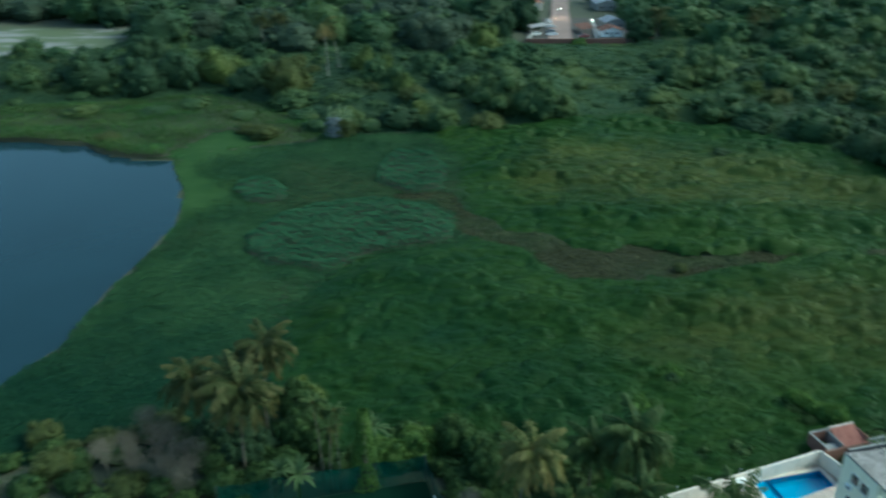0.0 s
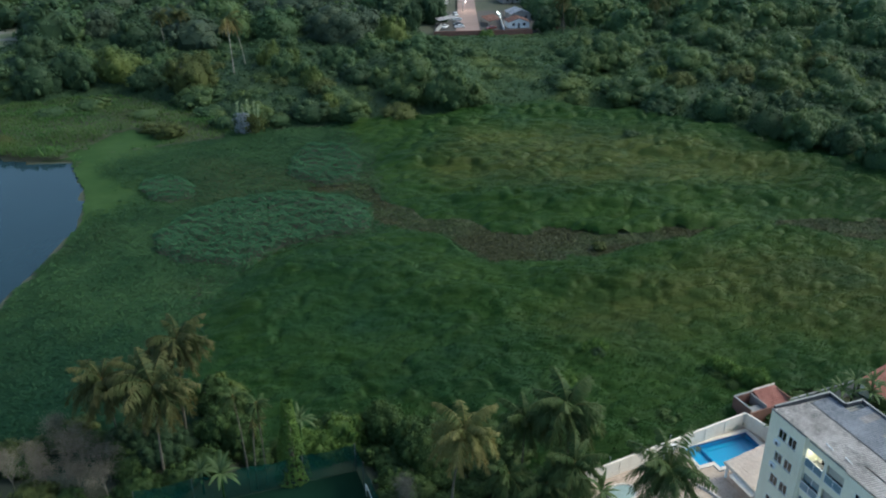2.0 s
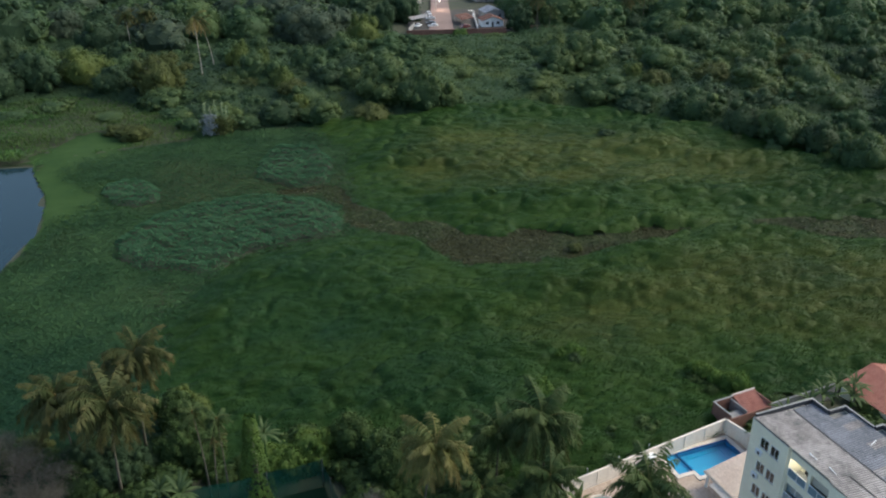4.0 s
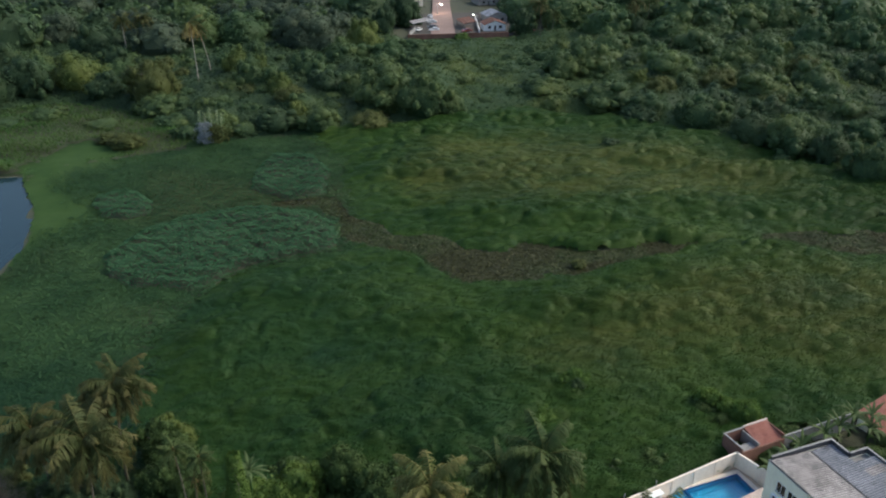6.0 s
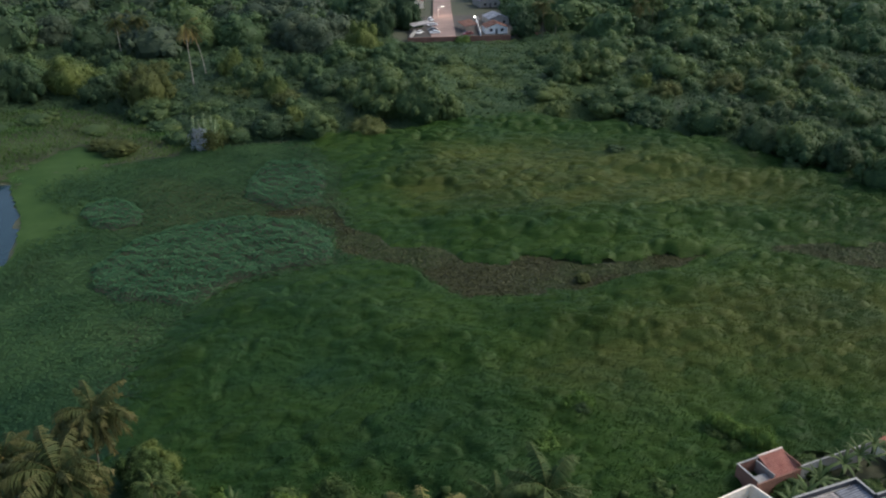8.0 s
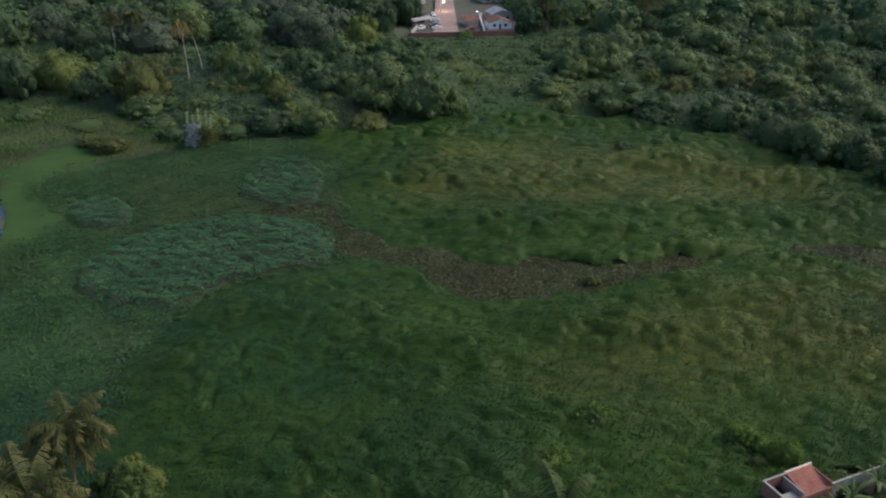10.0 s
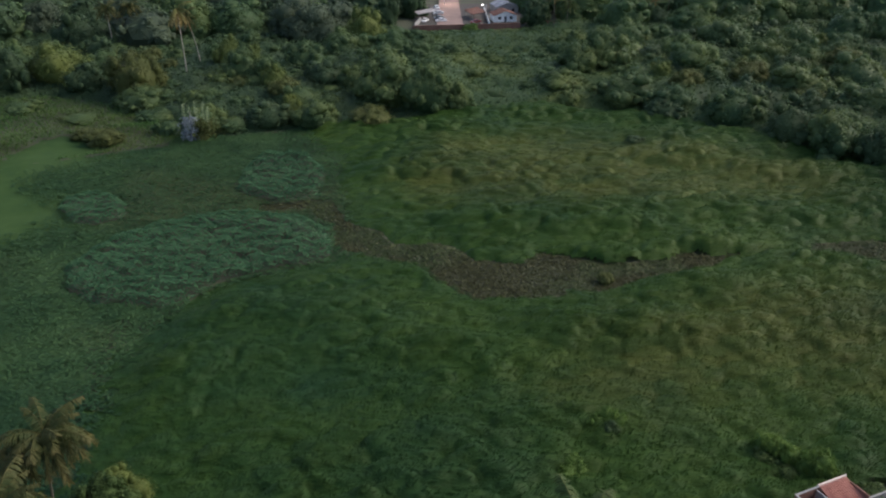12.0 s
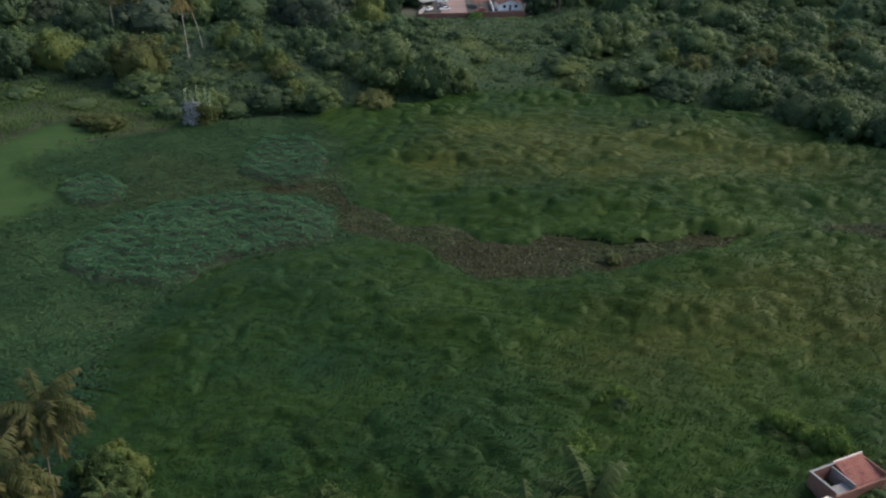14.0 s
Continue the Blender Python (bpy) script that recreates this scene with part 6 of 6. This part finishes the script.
palm(15.5, 78.0, 7.5, 0.95, GREEN_PALM, 32, (0.2, 0.2), counts=(8, 12, 10, 1))
palm(19.8, 76.5, 7.0, 0.95, GREEN_PALM, 33, (0.2, 0.2), counts=(8, 12, 10, 1))
palm(-16.5, 88.6, 13.4, 0.5, "thin-stemmed palm with a small ragged crown", 10, (-0.7, 0.2), counts=(6, 9, 8, 2), trunk_r=0.12)
palm(-14.2, 86.4, 11.2, 0.42, "thin-stemmed palm with a pale withered crown", 11, (0.3, 0.2), counts=(1, 2, 3, 5), trunk_r=0.12)
palm(-13.6, 86.9, 13.4, 0.5, "thin-stemmed palm with a small ragged crown", 12, (-0.3, 0.1), counts=(6, 9, 8, 2), trunk_r=0.11)
palm(-39.7, 287.0, 22.3, 1.2, "tall distant palm with dead golden-orange fronds", 13, (-0.8, 0.5), counts=(1, 3, 6, 20), trunk_r=0.2)
palm(-38.6, 293.0, 20.0, 1.1, FAR_PALM, 14, (-2.6, -3.0), counts=(2, 4, 5, 10), trunk_r=0.18)
palm(-68.5, 325.0, 16.6, 1.1, FAR_PALM, 15, (-0.6, 0.3), trunk_r=0.19)
palm(-62.8, 330.0, 16.6, 1.1, FAR_PALM, 16, (-1.8, 0.3), trunk_r=0.19)
palm(83.8, 338.0, 17.5, 1.15, BROWN_PALM, 17, (-0.4, 0.3), counts=(4, 7, 8, 5))
palm(124.0, 345.0, 15.5, 1.2, BROWN_PALM, 18, (0.5, 0.3), counts=(4, 7, 8, 7))
palm(108.0, 338.0, 13.0, 1.15, GREEN_PALM, 19, (0.4, 0.3))
palm(91.0, 344.0, 12.5, 1.2, GREEN_PALM, 20, (0.4, 0.3))
palm(132.0, 350.0, 15.5, 1.2, GREEN_PALM, 21, (0.4, 0.3))


def banana_leaf(name, length, wide, up, droop, seed):
    """A long leaf folded along its midrib, its edges split and wavy."""
    r = random.Random(seed)
    v, f, dry = [], [], []
    n = 9
    x = z = 0.0
    for i in range(n):
        k = i / (n - 1)
        a = up - droop * k
        w = 0.72 * wide * (0.15 + 0.85 * math.sin(math.pi * min(1, 0.12 + 0.86 * k)) ** 0.8) * r.uniform(0.8, 1.1) * (0.35 if i == 0 else 1)
        v += [(x, -w, z - 0.28 * w + r.uniform(-0.05, 0.05)), (x, 0, z), (x, w, z - 0.28 * w + r.uniform(-0.05, 0.05))]
        dry += [0.05 + 0.2 * k, 0.35, 0.05 + 0.2 * k]
        x += math.cos(a) * length / (n - 1)
        z += math.sin(a) * length / (n - 1)
    for i in range(n - 1):
        b = 3 * i
        f += [(b, b + 3, b + 4, b + 1), (b + 1, b + 4, b + 5, b + 2)]
    return mesh_of(name, v, f, BANANA, dry)


BANANA_LEAVES = [banana_leaf("leaf", 2.6, 0.32, radians(70), radians(60), 1), banana_leaf("leaf", 2.8, 0.35, radians(50), radians(85), 2), banana_leaf("leaf", 2.7, 0.33, radians(25), radians(75), 3)]


def banana(x, y, height, size, label, seed, z=None):
    r = random.Random(seed)
    z = float(ground_z(x, y)) if z is None else z
    ob = thing("banana_plant", pose(x, y, z), label, "banana plant", "banana plants")
    bar("stem", [(0, 0, -0.3), (0.05, 0, height * 0.6), (0, 0.05, height)], [0.16, 0.12, 0.07], BANANA, ob, 7)
    for i in range(14):
        lf = part("leaf", BANANA_LEAVES[i % 3], None, ob)
        s = size * r.uniform(0.85, 1.15)
        lf.matrix_local = pose(0, 0, height - 0.05 * i, 0, 0, i * 137.5 + r.uniform(-15, 15)) @ Matrix.Diagonal((s, s, s, 1))
    return ob


BAN = "banana plant with long split leaves"
banana(-18.3, 84.2, 4.6, 1.1, BAN, 1)
banana(-21.0, 86.0, 3.8, 0.85, BAN, 2)
banana(-9.0, 90.0, 7.6, 0.9, "pale spiky-leaved plant beside the creeper-clad stump", 3)
banana(26.8, 78.0, 3.0, 0.9, BAN, 4)
banana(20.5, 80.0, 3.0, 0.9, BAN, 5)
for bx, by, bh in ((54.0, 88.0, 2.4), (55.5, 86.5, 2.6), (57.0, 89.5, 2.2), (59.5, 91.5, 2.4), (68.8, 95.6, 3.6), (70.8, 94.6, 4.0), (69.8, 93.2, 3.2), (66.5, 94.6, 2.8), (64.0, 93.8, 2.4)):
    banana(bx, by, bh, 0.95, BAN, int(bx * 3))


def creeper_stump(x, y, height):
    """A dead trunk clad in creepers."""
    z = float(ground_z(x, y))
    ob = thing("creeper_stump", pose(x, y, z), "dead trunk clad thickly in bright creepers", "stump")
    bar("trunk", [(0, 0, -0.4), (0.1, 0, height * 0.5), (-0.1, 0, height - 1.4)], [0.35, 0.3, 0.2], BARK, ob)
    n = 2200
    k = rng.random(n)
    a = rng.random(n) * 2 * np.pi
    rad = 0.85 + 1.4 * (1 - k) ** 1.3 - 0.25 * k + 0.15 * rng.random(n)
    p = np.c_[np.cos(a) * rad, np.sin(a) * rad, k * height]
    v, f = leaf_pads(p, np.c_[np.cos(a), np.sin(a), 0.3 + 0 * a] + rng.normal(0, 0.3, (n, 3)), 0.15 + 0.12 * rng.random(n))
    part("creeper", mesh_of("creeper", v, f, LEAF_DRAPE), None, ob)


creeper_stump(-10.2, 88.0, 11.6)


def bare_tree(x, y, height, seed, label):
    """A leafless grey shrub tree: forked limbs and fine twigs."""
    r = random.Random(seed)
    z = float(ground_z(x, y))
    ob = thing("bare_tree", pose(x, y, z), label, "tree")
    pieces, twigs = [], []

    def limb(p, d, length, rad, depth):
        e = p + d * length
        pieces.append(tube([p, p.lerp(e, 0.5) + Vector((r.uniform(-0.1, 0.1), r.uniform(-0.1, 0.1), 0.05)), e], [rad, rad * 0.8, rad * 0.55], 5 if depth < 2 else 3))
        if depth >= 4:
            twigs.append(e)
            return
        for i in range(3):
            nd = (d + Vector((r.uniform(-0.8, 0.8), r.uniform(-0.8, 0.8), r.uniform(-0.1, 0.6)))).normalized()
            limb(e, nd, length * r.uniform(0.6, 0.8), rad * 0.5, depth + 1)
    limb(Vector((0, 0, -0.3)), Vector((0.05, 0, 1)), height * 0.33, 0.14, 0)
    part("trunk", mesh_of("trunk", *joined(pieces), PALM_BARK), None, ob)
    c = np.repeat(np.array([tuple(t) for t in twigs]), 16, 0) + rng.normal(0, 0.5, (len(twigs) * 16, 3))
    v, f = leaf_pads(c, rng.normal(size=c.shape), 0.22, 0.1, 0.12)
    tagged(part("twig_mass", mesh_of("twig_mass", v, f, LEAF_GREY), None, ob), kind="stuff")


bare_tree(-37.5, 93.5, 7.0, 1, "leafless grey tree with fine pale twigs")
bare_tree(-34.0, 89.5, 6.5, 2, "leafless grey tree with fine pale twigs")
bare_tree(-40.5, 89.0, 6.0, 3, "leafless grey tree with fine pale twigs")
for i, (bx, by) in enumerate(((-36.0, 86.5), (-38.6, 91.0), (-32.5, 86.0), (-42.5, 92.0), (-40.0, 96.0), (-44.0, 88.0))):
    bare_tree(bx, by, 5.5 + 0.3 * i, 20 + i, "leafless grey tree with fine pale twigs")
bare_tree(3.6, 80.5, 4.5, 4, "small bare grey shrub beside the net")

# near bank: leafy trees and shrubs
put("grove", [(5.5, 91.5), (2.0, 95.0), (8.5, 92.5), (6.5, 88.0)], 0.5, 1.25)
put("grove", [(-22.0, 104.0), (-19.5, 101.0), (-20.5, 96.5), (-17.0, 95.0)], 0.46, 1.3)
put("drape", [(-4.0, 94.5), (-6.5, 92.5), (-9.5, 93.5)], 0.95, 1.5)
put("drape", [(3.2, 82.0)], 0.7, 1.0)
put("yellow", [(-21.7, 108.6), (-19.4, 107.0)], 0.36, 1.5)
put("olive", [(-49, 97.5), (-44.6, 98.8), (-40.0, 99.1), (-52, 96)], 0.32, 0.7)
put("grove", [(-33, 95), (-37, 98), (-31, 100), (-28, 94), (-25, 94), (-22.5, 92)], 0.36, 0.8)
put("olive", [(-40, 101)], 0.42, 0.8)
# dark-leaved trees added to give the shadow under the palms
put("dark", [(-30.5, 96.0), (-27.5, 97.0), (-33.0, 97.5), (-29.0, 92.5), (-24.5, 95.5), (-26.5, 93.5)], 0.42, 1.15)
put("bush", [(-8, 94), (-12, 94), (-15, 92), (12, 94), (15, 91), (18, 89), (22, 91), (26, 88), (28, 92), (32, 90), (36, 92), (41, 93.5), (46, 95), (16, 96), (24, 95), (10, 88), (14, 85), (18, 83), (0, 98), (-5, 99),
              (-45, 94), (-50, 92), (-55, 95), (-60, 92), (-48, 87), (-54, 86), (-42, 99), (-30, 95), (-29, 87), (-24, 88), (-31, 91), (-44, 83), (-60, 86), (-21, 91)], 0.85, 1.0)
put("bush", [(6, 83), (9, 80), (12, 82), (4, 86), (13, 77), (10, 75), (17, 79), (22, 81), (22, 75), (7, 78), (-33, 84), (-30, 81), (-37, 86), (-36, 80), (-41, 79), (-48, 80), (-26, 84), (-54, 80)], 0.7, 1.0)
put("bush", [(2.0, 88.6), (2.6, 84.9), (3.5, 87.5), (5, 84), (2.5, 81), (7, 85.5), (0.5, 91), (9, 85), (11, 79), (4.5, 79), (16, 82), (25, 82)], 0.75, 0.9)
put("olive", [(-47, 96), (-52, 90), (-41, 86), (-57, 98)], 0.5, 0.8)
put("bush", [(56, 92), (60, 89), (58, 84), (63, 91), (61, 95.3), (66, 90), (70, 90), (73.5, 93), (75.5, 91), (72, 89), (77, 88.5), (74, 86.5), (79, 86), (60, 80), (62, 86)], 0.75, 0.8)
# lone bushes out in the grass
put("clump", [(34.3, 112.0), (35.6, 112.3), (36.8, 111.6)], 0.5, 2.6)
# a dark-leaved tree stands in for the shaded hollow under the bush
put("dark", [(35.2, 110.7)], 0.25, 1.35)
put("clump", [(34.0, 109.8), (37.4, 109.8)], 0.5, 1.2)
put("clump", [(52.9, 106.0), (54.0, 104.9), (55.1, 103.6), (56.2, 102.1), (57.6, 101.4)], 0.52, 2.2)
# darker-leaved bushes stand in for the mound's shaded west slope
put("bush", [(52.0, 104.4), (52.9, 103.2), (53.8, 101.9)], 0.55, 1.2)
put("clump", [(29.2, 105.8), (30.0, 104.7), (28.4, 104.2)], 0.48, 1.8)
put("olive", [(47.2, 151.0)], 0.28, 0.8)
put("dark", [(75.5, 219.0)], 0.42, 0.6)


# ---- court with green netting ----
def build_court():
    base = float(ground_z(-10, 80))
    floor = thing("sports_court", pose(0, 0, base), "dark green artificial turf court", "court", kind="structure")
    part("turf", mesh_of("turf", [(-29, 76, 0.06), (1.5, 74, 0.06), (-2.2, 88.2, 0.06), (-28, 82.2, 0.06), (-29, 76, -0.5), (1.5, 74, -0.5), (-2.2, 88.2, -0.5), (-28, 82.2, -0.5)],
                         [(0, 1, 2, 3), (0, 4, 5, 1), (1, 5, 6, 2), (2, 6, 7, 3), (3, 7, 4, 0)], COURT), None, floor)
    net = thing("net_fence", pose(0, 0, base), "tall sagging dark green netting on thin steel posts", "net fence")

    def panel(a, b, h):
        n, m = 16, 6
        v, f = [], []
        for i in range(n + 1):
            k = i / n
            for j in range(m + 1):
                sag = 0.35 * math.sin(k * math.pi * 4) ** 2 * (j / m)
                bulge = 0.25 * math.sin(k * 9) * math.sin(j / m * math.pi)
                v.append((a[0] + (b[0] - a[0]) * k + bulge * 0.3, a[1] + (b[1] - a[1]) * k + bulge, h * j / m - sag))
        for i in range(n):
            for j in range(m):
                q = i * (m + 1) + j
                f.append((q, q + m + 1, q + m + 2, q + 1))
        part("net", mesh_of("net", v, f, NET), None, net)
        for i in range(5):
            k = i / 4
            bar("post", [(a[0] + (b[0] - a[0]) * k, a[1] + (b[1] - a[1]) * k, -0.3), (a[0] + (b[0] - a[0]) * k, a[1] + (b[1] - a[1]) * k, h + 0.05)], [0.04, 0.04], FRAME_DARK, net, 6)
    panel((-28.2, 82.4), (-2.3, 88.3), 4.2)
    panel((-2.25, 88.2), (1.4, 74.2), 4.2)
    goal = thing("goal_post", pose(-1.1, 83.2, base + 0.06, 0, 0, -75), "white tubular football goal on the court", "goal")
    for x in (0, 3.0):
        bar("upright", [(x, 0, 0), (x, 0, 2.0)], [0.045, 0.045], WHITE, goal)
        bar("stay", [(x, 0, 2.0), (x, 0.9, 0.02)], [0.04, 0.04], WHITE, goal)
    bar("crossbar", [(0, 0, 2.0), (3.0, 0, 2.0)], [0.045, 0.045], WHITE, goal)


build_court()


# ---- pale plume at the far edge ----
def pale_shrub(x, y):
    z = float(ground_z(x, y))
    ob = thing("pale_shrub", pose(x, y, z), "shrub hung with pale bluish-white leaves under upright plumes", "shrub")
    pale = foliage("pale_blue_leaves", (0.13, 0.15, 0.16), (0.22, 0.245, 0.255), (0.36, 0.385, 0.395), through_leaf=0.1)
    plume = foliage("grey_green_plumes", (0.13, 0.18, 0.09), (0.24, 0.30, 0.16), (0.36, 0.41, 0.23), through_leaf=0.2)
    bar("trunk", [(0, 0, -0.4), (0.2, 0, 3), (0.5, 0.2, 7.5)], [0.2, 0.14, 0.05], BARK, ob)
    n = 640
    p = np.c_[rng.normal(0, 0.95, n), rng.normal(-0.6, 0.5, n), rng.uniform(0.3, 6.0, n)]
    v, f = leaf_pads(p, rng.normal(size=(n, 3)) + np.array([0, -1.2, 0.4]), 0.16 + 0.16 * rng.random(n))
    part("pale_leaves", mesh_of("pale_leaves", v, f, pale), None, ob, "pale bluish-white leaves")
    for i, (dx, h) in enumerate(((-0.9, 9.0), (0.1, 8.2), (2.2, 9.6), (3.6, 9.2), (4.4, 8.0))):
        c = np.linspace(0.25, 1, 90)
        q = np.c_[dx + 0.5 * c ** 2 * math.sin(i * 2.1) + rng.normal(0, 0.22, 90), 0.3 + rng.normal(0, 0.22, 90), c * h]
        v, f = leaf_pads(q, rng.normal(size=(90, 3)), 0.3 + 0.15 * rng.random(90), 0.15, 0.35)
        part("plume", mesh_of("plume", v, f, plume), None, ob, "grey-green upright plume")
    n = 700
    p = np.c_[rng.normal(3.0, 1.6, n), rng.normal(0.3, 1.0, n), rng.uniform(0.2, 5.0, n)]
    v, f = leaf_pads(p, rng.normal(size=(n, 3)) + np.array([0, -0.6, 0.6]), 0.25 + 0.2 * rng.random(n))
    part("leaves", mesh_of("leaves", v, f, LEAF_OLIVE), None, ob)


pale_shrub(-31.3, 235.5)
